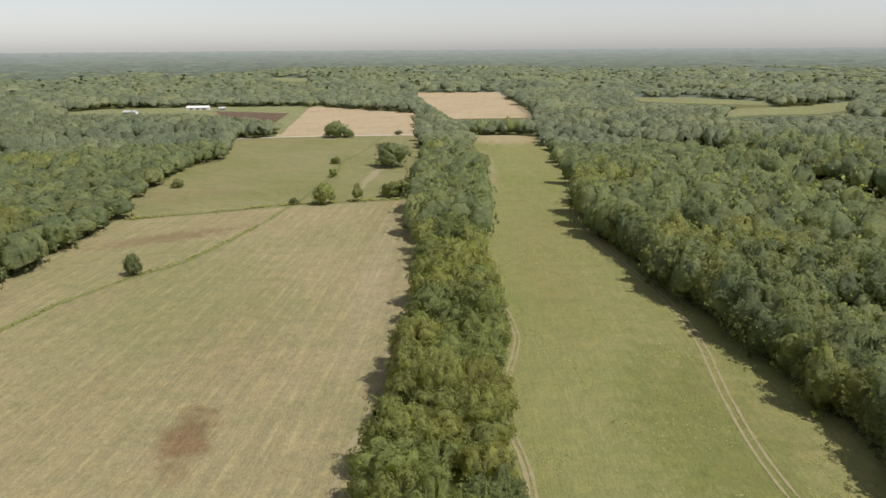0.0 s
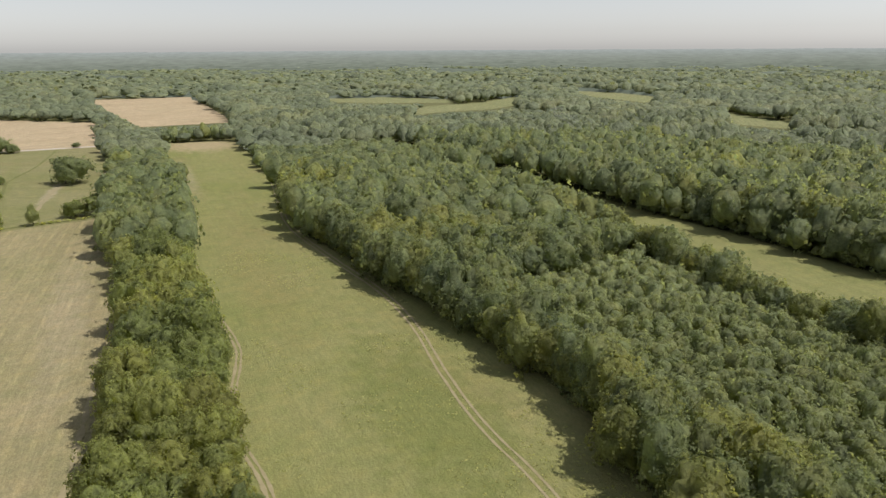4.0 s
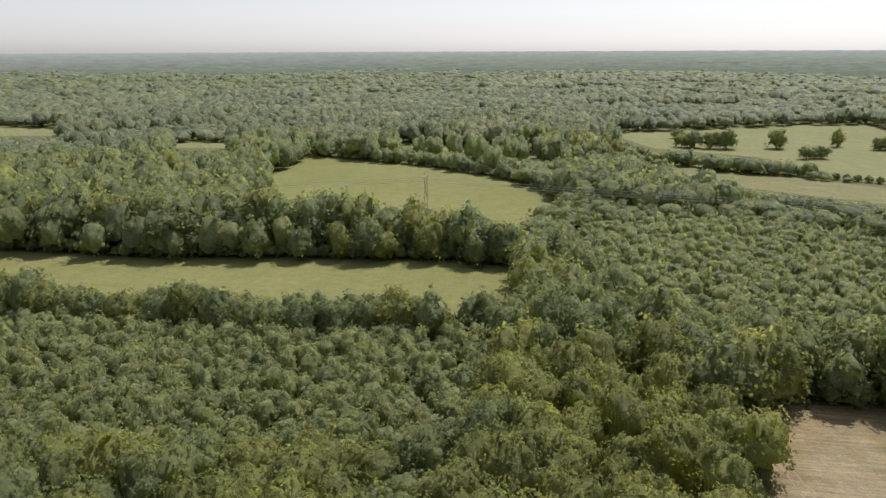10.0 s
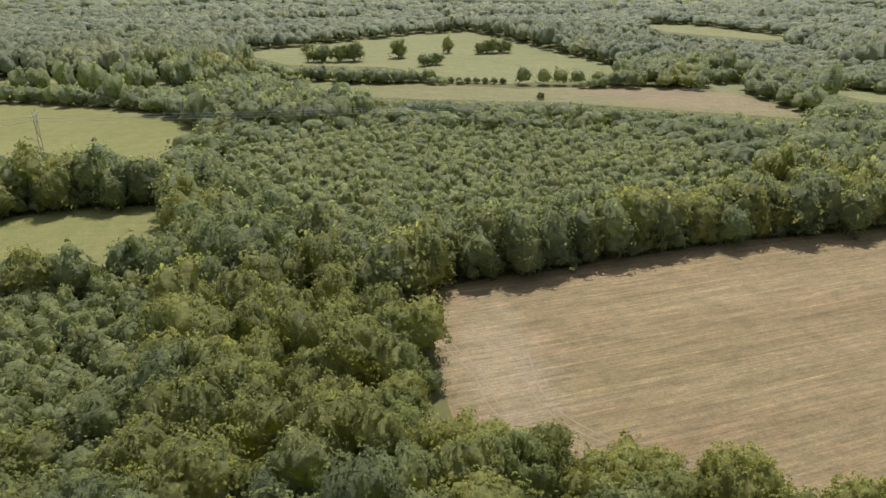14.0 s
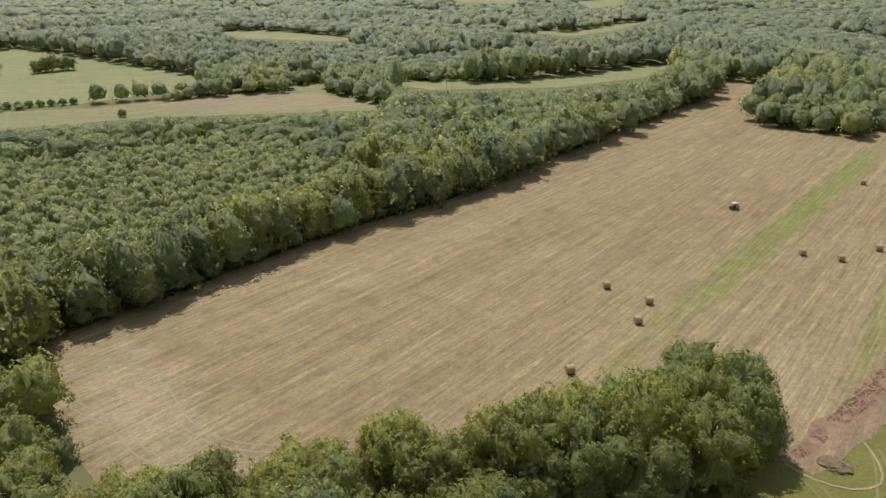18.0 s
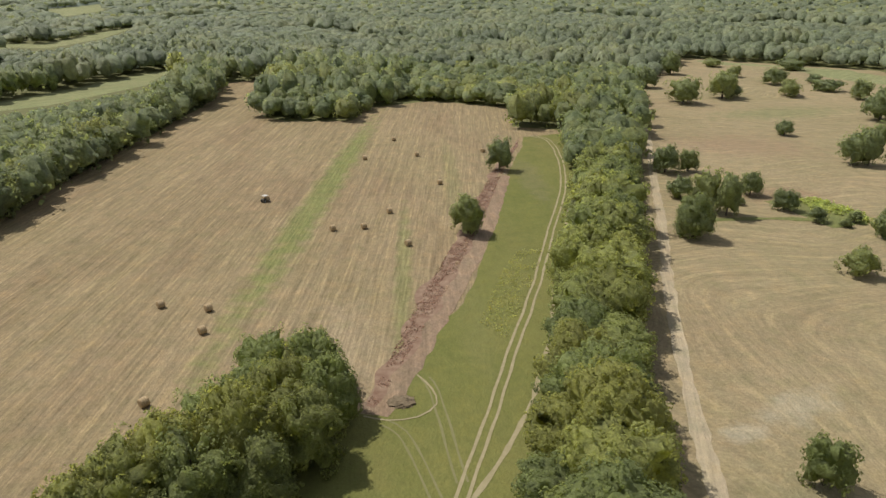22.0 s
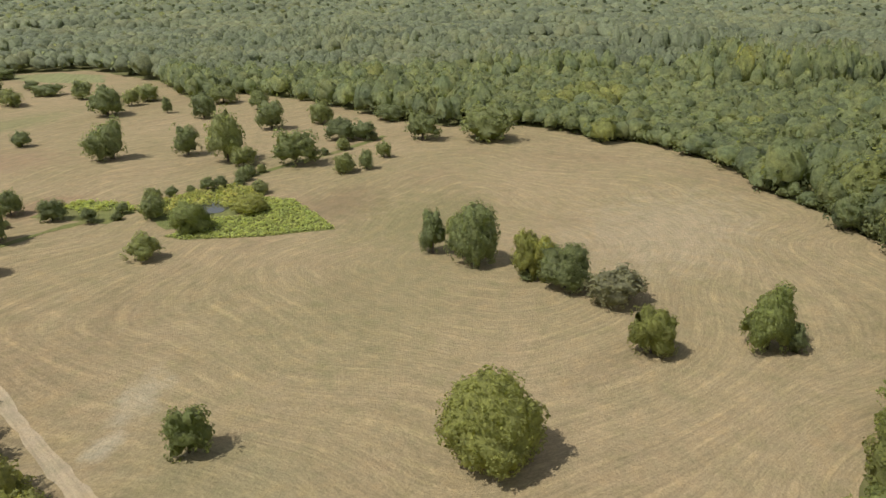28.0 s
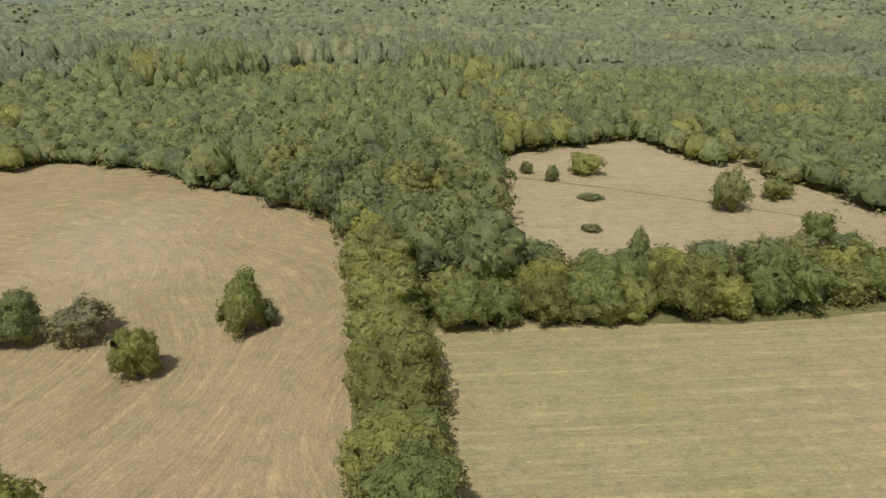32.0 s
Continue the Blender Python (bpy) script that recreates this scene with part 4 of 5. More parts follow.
tree_row([(199, 230), (196, 285), (192, 360), (180, 460)], 12, 7, 14.5, 12.5, "tall dark green trees lining the narrow meadow", MID, 0.15)
tree_row([(119, -18), (138, -40), (140, -75), (142, -115), (137, -150), (141, -215), (148, -300), (149, -375)], 11, 6.8, 13, 11.5, "olive and green trees along the hay field's edge", MIDNEAR, 0.5)
tree_row([(16, 553), (44, 555), (75, 545)], 7, 6.5, 12.5, 8.5, "upright green trees in a row across the strip's end", LOOSE, 0.1)
tree_row([(432, -35), (408, -85), (398, -116)], 10, 8.5, 8.5, 9, "small green trees in a far field hedge", MID, 0.22)
tree_row([(380, -152), (362, -188), (346, -212)], 8, 8.5, 9.5, 9, "small green trees in a far field hedge", MID, 0.22)
tree_row([(430, 180), (400, 97), (374, 57), (345, 26)], 8, 8, 7, 9, "low green trees along the meadow's far edge", MID, 0.22)
tree_row([(516, 170), (492, 80), (476, 30)], 16, 9, 16, 13, "tall dark green trees behind a pale meadow", LOOSE, 0.15)

# shrubs and low boughs that close the edges of the woods
ex, ey = [], []
for poly in (P_SE, P_SW, P_GREEN_NE, P_STRIP_E, P_GREEN_E2, P_HAY_NW, P_PASTURE_NW):
    ring = spread(poly, 3.6)
    for (x0, y0), (x1, y1) in zip(ring, ring[1:] + ring[:1]):
        n = max(1, int(math.hypot(x1 - x0, y1 - y0) / 4.0))
        for i in range(n):
            ex.append(x0 + (x1 - x0) * i / n + rng.normal(0, 0.7))
            ey.append(y0 + (y1 - y0) * i / n + rng.normal(0, 0.7))
ex, ey = np.array(ex), np.array(ey)
k = ~blocked(ex, ey) & (np.hypot(ex, ey) < 300)
ex, ey = ex[k], ey[k]
near = np.hypot(ex, ey) < 150
for pick, shapes in ((near, SAPLING), (~near, SMALL)):
    n = pick.sum()
    grow("woodland_edge", shapes, ex[pick], ey[pick], rng.uniform(3.5, 6.5, n), rng.uniform(5.0, 7.0, n), LEAF_WOOD, "leafy shrubs and low boughs along the woods' edge")

TINY = [crown(130 + i, 7, 3, 0.2, (6, 4), lobe=(0.2, 0.3), wild=0.24, fill=1.0, soft=0.8) for i in range(4)]
for step, r0, r1 in ((19, 990, 1600), (28, 1600, 2300)):
    x, y = scatter(step, r0, r1)
    grow("woodland_far", TINY, x, y, rng.uniform(10, 14, len(x)) * stand(x, y) * (1 if r0 < 1500 else 0.8), rng.uniform(1.15, 1.55, len(x)) * step, LEAF_FAR_HAZED, "far unbroken green woodland, leaf colour greyed for haze")

# canopy of the woods towards the horizon, in the hazed, faintly glowing backdrop colour
radii = [960]
while radii[-1] < 2700:
    radii.append(radii[-1] + 11 * (radii[-1] / 960) ** 1.3)
cx, cy, cf = polar(radii, 760)
cx = cx + rng.uniform(-2.5, 2.5, cx.shape)
cy = cy + rng.uniform(-2.5, 2.5, cy.shape)
blocks = np.array([noise.noise((a * 0.004, b * 0.004, 0)) + 0.6 * noise.noise((a * 0.013, b * 0.013, 4)) for a, b in zip(cx.ravel(), cy.ravel())]).reshape(cx.shape)
cz = np.interp(np.hypot(cx, cy), [1500, 2300, 2700], [2, 9, 15]) + 3 * np.clip(blocks * 2.2, -1, 1) + rng.uniform(0, 5, cx.shape) * np.where(np.hypot(cx, cy) < 2250, 0.4, 1)
cz[:2] = 3
cz[is_open(cx, cy) | hides(cx, cy, 10.0)] = -3
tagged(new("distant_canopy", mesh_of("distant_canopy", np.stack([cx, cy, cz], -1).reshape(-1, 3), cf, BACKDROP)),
       "distant green forest canopy with haze in its colour", "woodland", kind="stuff")
bx, by, bf = polar([2650, 2900, 3200, 3600, 4000, 4400, 4800], 720)
br = np.hypot(bx, by)
bz = 12 + np.clip((br - 2600) / 2250, 0, 1) * 40 + rng.uniform(-1.5, 1.5, bx.shape)
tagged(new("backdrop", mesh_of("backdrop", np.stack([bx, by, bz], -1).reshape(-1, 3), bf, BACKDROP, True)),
       "wooded land on the horizon with haze in its colour and glow", "backdrop", kind="structure")

# ---------------------------------------------------------------- tracks
for side in (-0.9, 0.9):
    ribbon("track_1", [(64.7, 370), (57, 310), (52.8, 279), (52.1, 251.8), (55.5, 212), (59, 177), (57.9, 149), (54, 123.5), (52, 104), (52, 80), (50, 60)],
           0.55, 0.09, RUT, "pale wheel rut through green grass", side=side * 0.87)
    ribbon("track_2", [(6, -55), (2.3, -76), (-1.3, -93.7), (-5.2, -114.5), (-11.2, -144), (-17.3, -180.5), (-23.6, -217), (-26, -253), (-24, -285), (-16.6, -294)],
           0.5, 0.14, RUT, "pale wheel rut beside the hedge", side=side * 0.87)
for side, wide in ((-0.55, 0.5), (0.45, 0.6)):
    ribbon("track_3", [(13, 55), (13.2, 80), (13, 100), (11.6, 112.6), (12.1, 130), (16.6, 153), (15, 180), (13.5, 211), (14.6, 261), (19, 320), (20, 389)], wide, 0.09, RUT, "worn dry path along the hedge", side=side, uneven=0.6)
ribbon("track_4", [(1, -75), (-3, -84), (-8, -99), (-11.4, -114), (-14.3, -135), (-17.2, -160), (-20.8, -178), (-25, -210)], 0.75, 0.13, RUT, "worn dry path along the hedge", uneven=1.0)
ribbon("dirt_road", [(-30, -60), (-31.1, -74.6), (-32.3, -88.9), (-33.5, -100), (-36.4, -122), (-40.4, -147), (-48.5, -191.7), (-54.5, -230), (-66, -300), (-78, -400)],
       2.5, 0.11, DIRT, "pale dry dirt road beside the hedge", "road", uneven=0.28)
ribbon("gravel_road", [(-170, 537), (-163, 537), (-97, 550), (-17, 556)], 4.0, 0.11, GRAVEL, "pale gravel road across pasture", "road")

# ---------------------------------------------------------------- ground marks
DIRT_TAN = field("bare_tan_soil", (0.25, 0.185, 0.125), (0.22, 0.155, 0.105), (0.19, 0.115, 0.08), -6, 0.7, 0.3)
GOLDENROD = foliage("goldenrod", (0.20, 0.235, 0.078), (0.222, 0.25, 0.084), (0.242, 0.262, 0.088), False, 0.3, 0.9)
WEEDS = foliage("tall_weeds", (0.16, 0.18, 0.06), (0.19, 0.20, 0.07), (0.23, 0.22, 0.09), False, 0.3)
PALE_WEEDS = foliage("pale_weeds", (0.205, 0.215, 0.085), (0.225, 0.23, 0.095), (0.25, 0.245, 0.105), False, 0.3)
RED_TUFT = foliage("red_dead_weeds", (0.19, 0.105, 0.072), (0.24, 0.145, 0.10), (0.31, 0.22, 0.155), False, 0.5, 0.25)
GREEN_LINE = field("regrown_grass", (0.185, 0.19, 0.08), (0.16, 0.175, 0.065), (0.21, 0.19, 0.095), -2, 0.9, 0.5)
PALE_STRAW = plain("pale_straw", (0.262, 0.208, 0.135), (0.32, 0.26, 0.175), 0.6)
DARK_GRASS = field("rank_grass", (0.16, 0.17, 0.065), (0.13, 0.15, 0.05), (0.17, 0.155, 0.07), 30, 0.8, 0.2)


def tufts(name, poly, spacing, size, height, material, label, thin=0.0, patchy=0.08, category="weeds", lean=0.7, base=0.1):
    """Low plants over a piece of land: small bunches of blades, joined."""
    xs, ys = [p[0] for p in poly], [p[1] for p in poly]
    n = int((max(xs) - min(xs)) * (max(ys) - min(ys)) / spacing ** 2)
    x, y = rng.uniform(min(xs), max(xs), n), rng.uniform(min(ys), max(ys), n)
    k = inside(x, y, poly)
    if thin:
        k &= np.array([noise.noise((a * patchy, b * patchy, 2.5)) > thin - 0.5 for a, b in zip(x, y)])
    x, y = x[k], y[k]
    per = 5
    a = np.repeat(np.stack([x, y], -1), per, 0) + rng.normal(0, size * 0.45, (len(x) * per, 2))
    z = rng.uniform(0.25, 0.9, len(a)) * height + base
    q = rng.normal(size=(len(a), 3)) * lean + np.array([0, 0, 1.0])
    v, f = kites(np.concatenate([a, z[:, None]], 1), q, size * rng.uniform(0.6, 1.2, len(a)), rng)
    return tagged(new(name, mesh_of(name, v, f, material)), label, category, kind="stuff")


ribbon("ditch", [(-112, 145), (-107.5, 159), (-103, 177), (-93, 200), (-82, 218), (-71, 264), (-66, 299)], 1.8, 0.09, GREEN_LINE, "narrow strip of rank green grass along a ditch", "ditch", uneven=0.7)
sheet("field_38", [(-200, -520), (-160, -535), (-150, -560), (-240, -505), (-250, -470), (-235, -440), (-215, -460)], 0.08, GREEN_FAR, "far pale green meadow corner", rough=3.0)

P_GOLD = [(-96, -163), (-98, -156.7), (-111, -143), (-127, -132), (-133, -146), (-138, -160), (-134, -170), (-120, -160), (-112, -166)]
P_GOLD2 = [(-82, -208), (-100, -212), (-106, -195), (-104, -190), (-92.5, -185)]
sheet("field_40", P_GOLD, 0.10, DARK_GRASS, "rank grass under goldenrod", rough=0.8)
sheet("field_41", P_GOLD2, 0.10, DARK_GRASS, "rank grass under goldenrod", rough=0.8)
tufts("goldenrod", P_GOLD, 0.6, 0.42, 0.7, GOLDENROD, "bright yellow-green goldenrod stand by the pond", lean=0.35)
tufts("goldenrod", P_GOLD2, 0.9, 0.6, 1.0, GOLDENROD, "bright yellow-green goldenrod along the creek", 0.45)
sheet("field_42", [(-99, -168), (-104, -190), (-112, -192), (-135, -190), (-141, -178), (-136, -171), (-121, -163), (-110, -160)], 0.09, DARK_GRASS,
      "rank grass round a small pond", rough=0.8)
tufts("pond_sedge", [(-99, -168), (-104, -190), (-112, -192), (-135, -190), (-141, -178), (-136, -171)], 1.1, 0.7, 1.2, WEEDS, "olive sedge and brush round the pond", 0.4)
water = Mat("pond_water", 0.06, 0.5)
water.colour((0.05, 0.055, 0.045))
water.bump(water.noise(3.0, 2), 0.05, 0.02)
sheet("pond", [(-112, -171), (-117, -168), (-122, -169), (-125, -174), (-121, -179), (-114, -178)], 0.16, water.m, "small still grey farm pond", "pond", rough=0.6, step=1.5)

# creek line with brush between the two hay fields
for pts, lab in (([(-58, -190), (-66, -190.5), (-83, -192), (-103, -189)], "dark weedy ditch between hay fields"), ([(-135, -188), (-149, -192), (-170, -194), (-188, -193), (-222, -197)], "dark weedy creek line")):
    ribbon("ditch", pts, 2.6, 0.12, DARK_GRASS, lab, "ditch", uneven=0.5)
for i, (x, y) in enumerate([(-107, -190), (-112, -194), (-118, -193), (-124, -192), (-129, -190), (-134, -190), (-139, -187), (-143, -190), (-148, -193), (-153, -193),
                            (-140, -180), (-137, -174), (-100, -190), (-96, -186), (-90, -190), (-176, -193), (-184, -194), (-194, -194), (-213, -196), (-62, -205), (-74, -204)]):
    h = 2.2 + 2.6 * ((i * 37) % 10) / 10
    tree(x, y, h, h * 1.25, "bush", "small green shrub along the creek", "bush", "creek shrubs", "bush")
ribbon("fence_line", [(-10.5, 314), (-64, 302), (-91, 290), (-127, 275)], 1.6, 0.12, DARK_GRASS, "dark line of weeds along a field fence", "ditch", uneven=0.6)
tufts("fence_weeds", [(-10, 313), (-64, 301), (-91, 289), (-127, 274), (-127, 276), (-91, 291), (-64, 303), (-10, 315)], 1.2, 0.6, 0.9, WEEDS, "weeds along the field fence", 0.35)
tufts("ditch_weeds", [(-108, 159), (-104, 177), (-94, 201), (-83, 219), (-72, 264), (-70.5, 264), (-81, 218), (-92, 200), (-102, 176), (-106.5, 158)], 1.1, 0.35, 0.35, WEEDS, "green weeds along the ditch", 0.3)

# weeds in the grass strips
tufts("grass_tufts", [(16, 70), (15, 150), (20, 240), (45, 245), (62, 170), (66, 100), (62, 60)], 1.6, 0.3, 0.05, foliage("pasture_tufts", (0.22, 0.23, 0.085), (0.24, 0.245, 0.09), (0.27, 0.265, 0.105), False, 0.3, 0.6),
      "uneven tufts in the green grass strip", 0.55, 0.06, lean=0.08, base=0.06)
tufts("tall_weeds", [(-4, -118), (-11, -148), (-14, -165), (-8, -165), (-3, -148), (1, -125)], 0.55, 0.2, 0.2, PALE_WEEDS, "pale tall weeds in the grass beside the track", 0.35, 0.2, lean=0.3)
sheet("field_43", P_RED, 0.13, RED_WEEDS, "reddish brown ground under dead weeds", "soil", rough=1.2, step=2.0)
tufts("dead_weeds", P_RED, 0.34, 0.17, 0.12, RED_TUFT, "reddish brown dead weeds heaped along the field edge", 0.3, 0.25, lean=0.3)
tufts("red_weeds", [(-45, 100), (-40, 101), (-39, 108), (-43, 114), (-47, 121), (-50, 118), (-48, 106)], 2.2, 0.16, 0.15, RED_TUFT, "thin reddish weeds in the meadow", 0.5, 0.2, lean=0.2)

ribbon("bare_edge", [(17, -93), (13, -110), (9.5, -128), (5, -150), (1, -175), (-2, -200), (-5, -232)], 5.0, 0.12, DIRT_TAN, "bare tan soil under dead weeds", "soil", uneven=0.2)

# tyre marks on the hay field's headland
for side in (-0.8, 0.8):
    ribbon("track_11", [(52, -78), (58, -66), (65, -54.5), (75, -42), (86, -34.5), (98, -34.5), (112, -32)], 0.34, 0.075, PALE_STRAW, "pale tyre mark along the mown field's edge", side=side, uneven=1.0)
    ribbon("track_12", [(60, -67), (70, -52), (80, -44), (90, -42), (103, -45)], 0.26, 0.075, PALE_STRAW, "pale tyre mark along the mown field's edge", side=side, uneven=0.8)

# loop track round a brush heap, and faint tracks
for side in (-0.75, 0.75):
    ribbon("track_5", [(4, -70), (8, -80), (12, -88.5), (15, -91)], 0.35, 0.13, FAINT, "faint wheel mark in green grass", side=side)
    ribbon("track_6", [(2.5, -78), (5, -88), (8, -100), (10, -104)], 0.35, 0.13, FAINT, "faint wheel mark in green grass", side=side)
ribbon("track_7", [(18.5, -92.5), (14.5, -91.5), (10, -92.7), (7.3, -96.5), (8.6, -101), (11.5, -105)], 0.34, 0.16, RUT, "pale worn loop round a brush heap")
ribbon("track_8", [(-64, 302), (-62, 340), (-58, 380), (-60, 420), (-52, 470), (-46, 550)], 1.2, 0.10, DARK_GRASS, "faint green line down the pasture", uneven=0.6)
ribbon("track_9", [(-40, 330), (-37, 380), (-33, 395)], 1.8, 0.10, RUT, "pale worn patch on the pasture", uneven=0.6)
ribbon("track_10", [(-18, 66), (-17.5, 90), (-15.5, 111), (-13.2, 136), (-12, 160)], 1.0, 0.10, RUT, "bare dirt edge along the hedge", uneven=0.9)

# ---------------------------------------------------------------- bales
STRAW = Mat("baled_hay", 0.9, 0.1)
STRAW.colour(STRAW.ramp(STRAW.noise(6.0, 6, STRAW.turned(0, 1, 1)), (0.3, (0.27, 0.19, 0.10)), (0.7, (0.46, 0.345, 0.19))))
STRAW.bump(STRAW.noise(14, 5), 0.8, 0.05)
TWINE = plain("net_wrap", (0.42, 0.33, 0.2), (0.5, 0.4, 0.26), 4.0)


def bale():
    """A round bale on its side, with a rolled face and wrap."""
    top = tagged(new("hay_bale"), "round brown hay bale lying on its side on mown stubble", "hay bale", "hay bales")
    bm = bmesh.new()
    rings = []
    prof = [(-0.76, 0.0), (-0.70, 0.22), (-0.74, 0.30), (-0.70, 0.52), (-0.73, 0.60), (-0.66, 0.76), (-0.55, 0.82), (-0.2, 0.84), (0.2, 0.83), (0.55, 0.82),
            (0.66, 0.76), (0.73, 0.60), (0.70, 0.52), (0.74, 0.30), (0.70, 0.22), (0.76, 0.0)]
    n = 22
    for x, r in prof:
        rings.append([bm.verts.new((x, max(r, 0.01) * math.cos(6.2832 * j / n) * (1 + 0.015 * math.sin(j * 5 + x * 9)),
                                    max(max(r, 0.01) * math.sin(6.2832 * j / n) * 0.97, -0.74) + 0.78)) for j in range(n)])
    for a, b in zip(rings, rings[1:]):
        for j in range(n):
            bm.faces.new((a[j], a[(j + 1) % n], b[(j + 1) % n], b[j]))
    part("roll", bm, STRAW.m, top)
    for x in (-0.35, 0.05, 0.42):
        bm = bmesh.new()
        a, b = [], []
        for j in range(n):
            c, q = math.cos(6.2832 * j / n), math.sin(6.2832 * j / n)
            a.append(bm.verts.new((x - 0.05, 0.855 * c, max(0.83 * q, -0.745) + 0.78)))
            b.append(bm.verts.new((x + 0.05, 0.855 * c, max(0.83 * q, -0.745) + 0.78)))
        for j in range(n):
            bm.faces.new((a[j], a[(j + 1) % n], b[(j + 1) % n], b[j]))
        part("wrap_band", bm, TWINE, top)
    return top


first = bale()
BALES = [(44.8, -250.5), (26.4, -256.9), (38.2, -281.5), (15.4, -220.5), (27.7, -190.8), (32.8, -177.6), (40.8, -175.6), (19.6, -165.8), (56.2, -126.9),
         (66.6, -127.9), (53.8, -117.4), (53.9, -93.1), (2.1, -264), (66, -200)]
for i, (x, y) in enumerate(BALES):
    m = pose(x, y, 0.05, 0, 0, 20 + (i * 53) % 50)
    if i == 0:
        first.matrix_world = m
    else:
        copy_thing(first, m)


# ---------------------------------------------------------------- brush heap
ASH = plain("weathered_brush", (0.10, 0.075, 0.045), (0.22, 0.17, 0.105), 1.2, bump=1.0)
heap = tagged(new("brush_heap"), "low grey-brown heap of brush and ash in a worn ring", "brush heap")
heap.location = (13.0, -96.6, 0)
bm = bmesh.new()
bmesh.ops.create_icosphere(bm, subdivisions=4, radius=1.0)
for v in bm.verts:
    f = 1 + 0.2 * noise.noise(v.co * 2.3) + 0.14 * noise.noise(v.co * 6) + 0.1 * noise.noise(v.co * 14)
    v.co = Vector((v.co.x * 2.3 * f, v.co.y * 1.8 * f, max(v.co.z, -0.05) * 0.6 * f + 0.05))
part("mound", bm, ASH, heap)
rr = random.Random(5)
for i in range(34):
    a, q = rr.uniform(0, 6.28), rr.uniform(0.2, 2.4)
    at = Vector((math.cos(a) * q, math.sin(a) * q * 0.8, 0.12 + 0.5 * (1 - q / 2.6)))
    way = Vector((rr.uniform(-1, 1), rr.uniform(-1, 1), rr.uniform(-0.12, 0.3))).normalized()
    bm = bmesh.new()
    n = rr.uniform(0.8, 2.0)
    bmesh.ops.create_cone(bm, cap_ends=True, segments=6, radius1=0.04, radius2=0.015, depth=n, matrix=Matrix.Translation(at) @ way.to_track_quat("Z", "Y").to_matrix().to_4x4())
    part("branch", bm, ASH, heap)

# ---------------------------------------------------------------- sheds
WHITE_TIN = plain("white_painted_tin", (0.66, 0.66, 0.64), (0.78, 0.78, 0.76), 0.3, 0.5, 0.4)
GREY_TIN = plain("grey_tin", (0.45, 0.46, 0.46), (0.58, 0.58, 0.57), 0.3, 0.45, 0.4)
DARK_DOOR = plain("grey_doorway", (0.22, 0.22, 0.21), (0.30, 0.30, 0.29), 0.5)


def box(bm, x0, y0, z0, x1, y1, z1):
    m = Matrix.Translation(((x0 + x1) / 2, (y0 + y1) / 2, (z0 + z1) / 2)) @ Matrix.Diagonal((x1 - x0, y1 - y0, z1 - z0, 1))
    return bmesh.ops.create_cube(bm, size=1, matrix=m)


def shed(x, y, turn, long, wide, high, label):
    """A gabled farm shed with doors."""
    top = tagged(new("farm_shed"), label, "shed", "farm sheds")
    top.matrix_world = pose(x, y, 0, 0, 0, turn)
    for name, d in (("side_wall", (-long / 2, -wide / 2, 0, long / 2, -wide / 2 + 0.2, high)), ("side_wall", (-long / 2, wide / 2 - 0.2, 0, long / 2, wide / 2, high))):
        bm = bmesh.new()
        box(bm, *d)
        part(name, bm, WHITE_TIN, top)
    for e in (-1, 1):
        bm = bmesh.new()
        a = [bm.verts.new((e * (long / 2 - 0.2 * k), p, z)) for k in (0, 1) for p, z in ((-wide / 2 + 0.2, 0), (wide / 2 - 0.2, 0), (wide / 2 - 0.2, high), (0, high + wide * 0.22), (-wide / 2 + 0.2, high))]
        bm.faces.new(a[:5])
        bm.faces.new(a[5:][::-1])
        for i in range(5):
            bm.faces.new((a[i], a[5 + i], a[5 + (i + 1) % 5], a[(i + 1) % 5]))
        bmesh.ops.recalc_face_normals(bm, faces=bm.faces[:])
        part("gable_wall", bm, WHITE_TIN, top)
        bm = bmesh.new()
        rise = wide * 0.22
        a = [bm.verts.new((sx * (long / 2 + 0.4), p, z)) for sx in (-1, 1) for p, z in ((0, high + rise + 0.03), (e * (wide / 2 + 0.5), high - 0.2), (e * (wide / 2 + 0.5), high - 0.05), (0, high + rise + 0.2))]
        for q in ((0, 1, 2, 3), (7, 6, 5, 4), (0, 4, 5, 1), (1, 5, 6, 2), (2, 6, 7, 3), (3, 7, 4, 0)):
            bm.faces.new([a[i] for i in q])
        bmesh.ops.recalc_face_normals(bm, faces=bm.faces[:])
        part("roof", bm, WHITE_TIN if long > 20 else GREY_TIN, top, "pale tin roof slope")
    for k in range(3):
        bm = bmesh.new()
        cx = (k - 1) * long / 3.4
        box(bm, cx - 1.8, -wide / 2 - 0.08, 0, cx + 1.8, -wide / 2 - 0.005, high * 0.8)
        door = part("door", bm, DARK_DOOR, top, "grey sliding door")
        bm = bmesh.new()
        box(bm, cx + 1.3, -wide / 2 - 0.14, high * 0.35, cx + 1.4, -wide / 2 - 0.085, high * 0.5)
        part("handle", bm, GREY_TIN, door)
    return top


shed(-273, 806, 4, 24, 8, 2.6, "long white tin farm shed among trees")
shed(-328, 757, -6, 14, 6, 2.3, "white tin farm shed beside a meadow")
shed(-245, 800, 30, 7, 5, 2.3, "small pale farm shed")

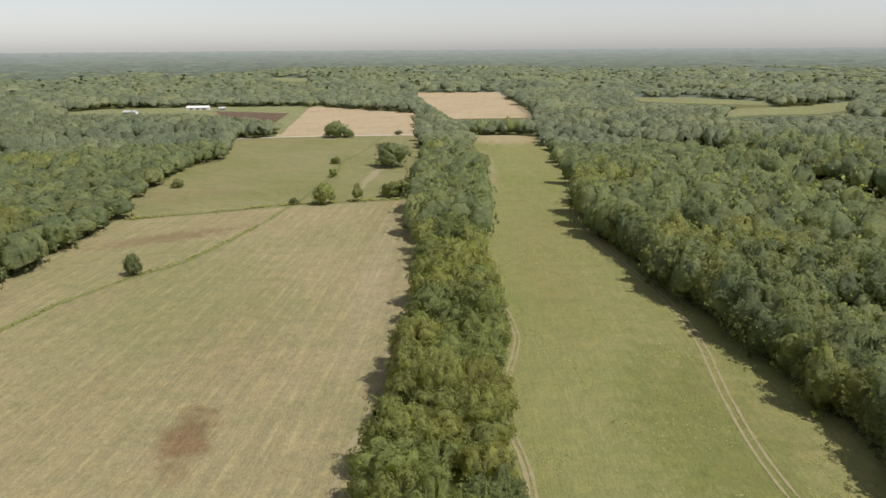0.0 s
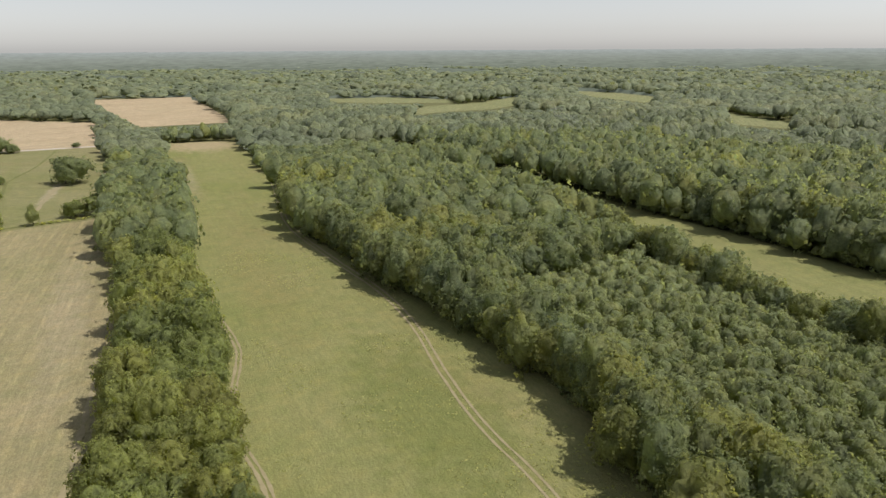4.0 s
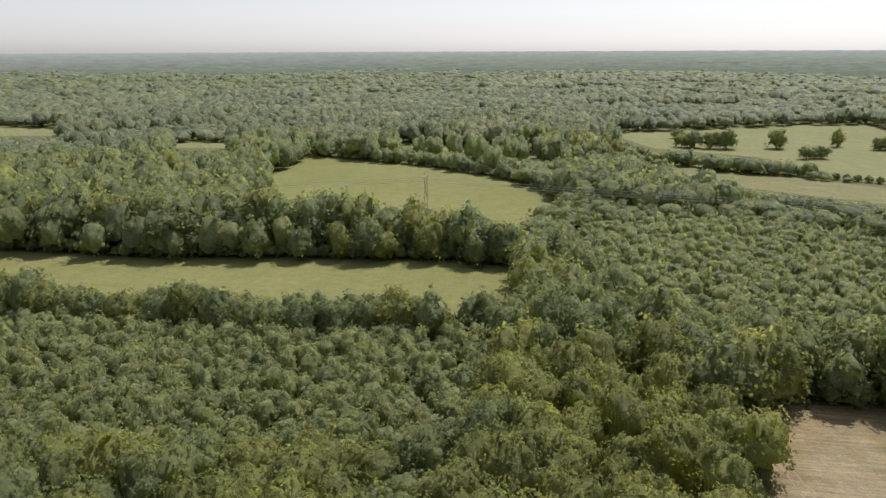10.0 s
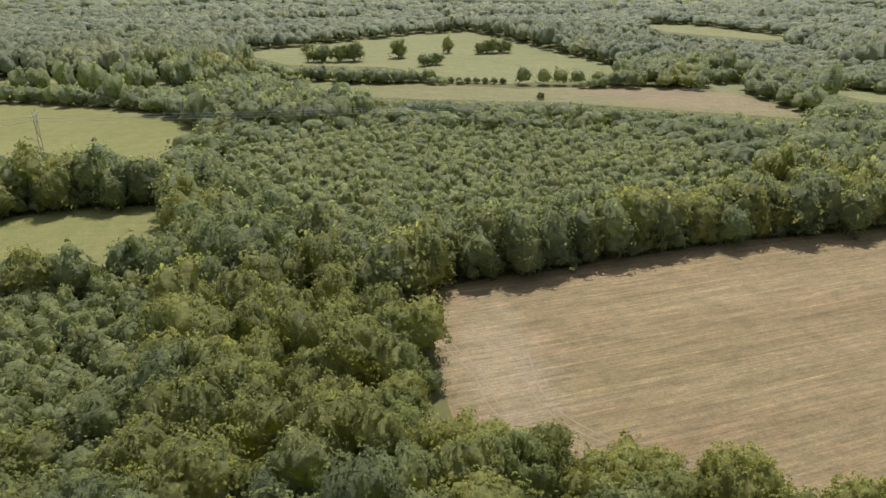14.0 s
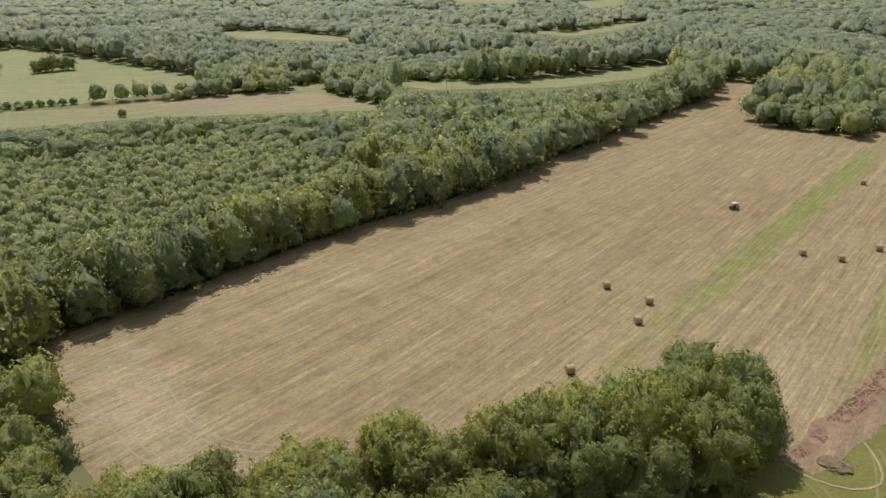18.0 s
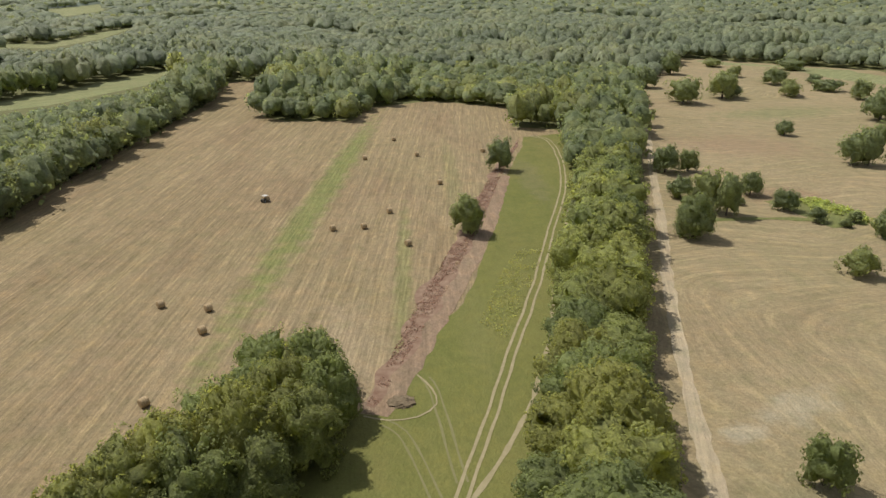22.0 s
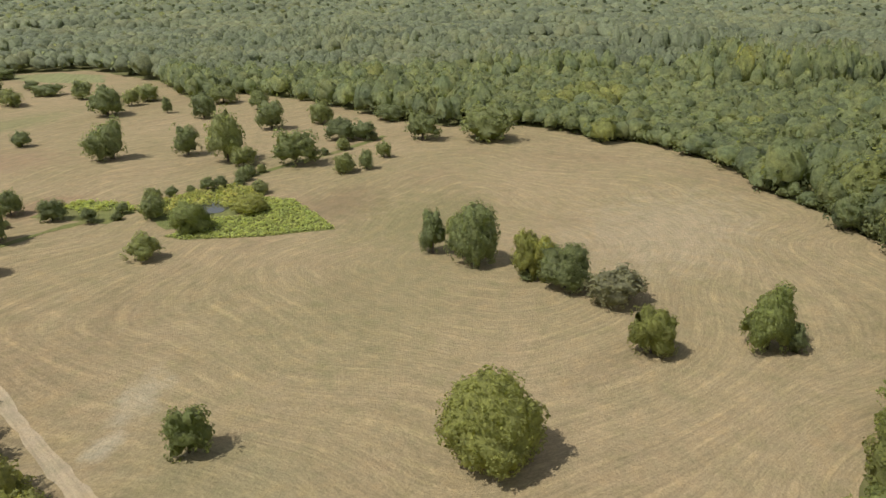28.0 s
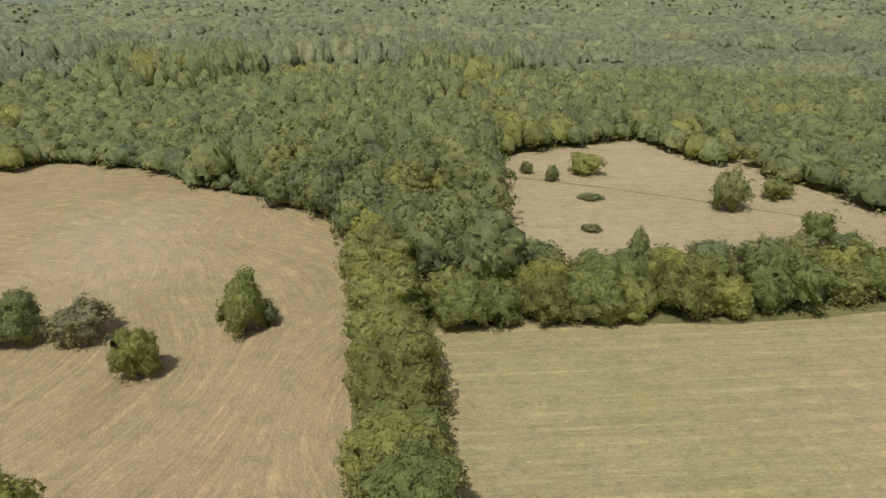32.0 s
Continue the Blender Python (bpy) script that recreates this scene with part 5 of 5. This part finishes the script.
# ---------------------------------------------------------------- utility vehicle
BODY = plain("dark_vehicle_paint", (0.035, 0.035, 0.03), (0.06, 0.055, 0.045), 2.0, 0.5, 0.4)
ROOF = plain("white_canopy", (0.55, 0.53, 0.46), (0.64, 0.61, 0.54), 2.0, 0.5, 0.4)
RUBBER = plain("tyre_rubber", (0.02, 0.02, 0.02), (0.04, 0.04, 0.04), 4.0)
buggy = tagged(new("utility_vehicle"), "small dark farm vehicle with a white roof, parked on hay", "utility vehicle")
buggy.matrix_world = pose(66.2, -199.3, 0.05, 0, 0, 65)
for name, d, mat in (("chassis", (-1.35, -0.6, 0.35, 1.35, 0.6, 0.6), BODY), ("bonnet", (0.6, -0.6, 0.6, 1.35, 0.6, 1.0), BODY), ("seat", (-0.35, -0.55, 0.6, 0.1, 0.55, 1.05), BODY),
                     ("cargo_bed", (-1.35, -0.65, 0.6, -0.45, 0.65, 1.0), BODY), ("roof", (-0.75, -0.7, 1.88, 0.75, 0.7, 1.96), ROOF)):
    bm = bmesh.new()
    box(bm, *d)
    bmesh.ops.bevel(bm, geom=bm.edges[:], offset=0.04, segments=2, affect="EDGES")
    part(name, bm, mat, buggy, "flat white roof" if name == "roof" else "")
for x, y in ((0.65, 0.6), (0.65, -0.6), (-0.6, 0.6), (-0.6, -0.6)):
    bm = bmesh.new()
    bmesh.ops.create_cone(bm, cap_ends=True, segments=6, radius1=0.03, radius2=0.03, depth=1.3, matrix=Matrix.Translation((x, y, 1.25)))
    part("roof_post", bm, BODY, buggy)
for x in (-0.9, 0.9):
    for y in (-0.62, 0.62):
        bm = bmesh.new()
        bmesh.ops.create_cone(bm, cap_ends=True, segments=16, radius1=0.33, radius2=0.33, depth=0.25, matrix=Matrix.Translation((x, y, 0.33)) @ pose(0, 0, 0, 90))
        bmesh.ops.bevel(bm, geom=bm.edges[:], offset=0.03, segments=1, affect="EDGES")
        wheel = part("wheel", bm, RUBBER, buggy)
        bm = bmesh.new()
        bmesh.ops.create_cone(bm, cap_ends=True, segments=12, radius1=0.17, radius2=0.17, depth=0.28, matrix=Matrix.Translation((x, y, 0.33)) @ pose(0, 0, 0, 90))
        part("rim", bm, GREY_TIN, wheel, "dull grey wheel rim")

# ---------------------------------------------------------------- power line
POLE = plain("weathered_pole", (0.26, 0.26, 0.20), (0.34, 0.33, 0.27), 2.0)
WIRE = plain("power_wire", (0.45, 0.45, 0.44), (0.55, 0.55, 0.54), 1.0, 0.5, 0.4)
INSUL = plain("glazed_insulator", (0.40, 0.40, 0.38), (0.55, 0.55, 0.52), 1.0, 0.3, 0.5)
PYLONS = [(300, 470, 22), (247, 295, 18), (252, 61, 22), (262, -300, 20)]


def rod(bm, a, b, r):
    a, b = Vector(a), Vector(b)
    m = Matrix.Translation((a + b) / 2) @ (b - a).to_track_quat("Z", "Y").to_matrix().to_4x4()
    bmesh.ops.create_cone(bm, cap_ends=True, segments=7, radius1=r, radius2=r, depth=(b - a).length, matrix=m)


for x, y, h in PYLONS:
    top = tagged(new("power_pylon"), "two-legged weathered power pylon with a cross arm", "pylon", "power pylons")
    top.location = (x, y, 0)
    for e in (-1, 1):
        bm = bmesh.new()
        bmesh.ops.create_cone(bm, cap_ends=True, segments=8, radius1=0.11, radius2=0.08, depth=h, matrix=Matrix.Translation((e * 2.0, 0, h / 2)))
        part("leg", bm, POLE, top)
        bm = bmesh.new()
        rod(bm, (-e * 2.0, 0.2, h * 0.55), (e * 2.0, 0.2, h * 0.85), 0.09)
        part("cross_brace", bm, POLE, top)
    bm = bmesh.new()
    box(bm, -5.2, -0.16, h - 1.7, 5.2, 0.16, h - 1.4)
    part("cross_arm", bm, POLE, top)
    for w in (-4.6, 0, 4.6):
        bm = bmesh.new()
        for i in range(6):
            bmesh.ops.create_cone(bm, cap_ends=True, segments=8, radius1=0.14, radius2=0.08, depth=0.16, matrix=Matrix.Translation((w, 0, h - 1.82 - 0.2 * i)))
        part("insulator", bm, INSUL, top)
for (x0, y0, h0), (x1, y1, h1) in zip(PYLONS, PYLONS[1:]):
    for w in (-4.6, 0, 4.6):
        bm, n, rings = bmesh.new(), 32, []
        side = Vector((y1 - y0, x0 - x1, 0)).normalized()
        for i in range(n + 1):
            t = i / n
            mid = Vector((x0 + w + (x1 - x0) * t, y0 + (y1 - y0) * t, h0 + (h1 - h0) * t - 2.9 - 4.5 * 4 * t * (1 - t)))
            rings.append([bm.verts.new(mid + 0.05 * (side * math.cos(a) + Vector((0, 0, math.sin(a))))) for a in (0, 1.26, 2.51, 3.77, 5.03)])
        for a, b in zip(rings, rings[1:]):
            for j in range(5):
                bm.faces.new((a[j], a[(j + 1) % 5], b[(j + 1) % 5], b[j]))
        tagged(part("power_wire", bm, WIRE, None), "sagging grey power wire between pylons", "wire", "power wires")

# ---------------------------------------------------------------- more marks
ribbon("field_line", [(-232, 51), (-205, 90), (-168, 135)], 0.9, 0.09, DARK_GRASS, "thin dark line across the clearing", "ditch", uneven=0.5)
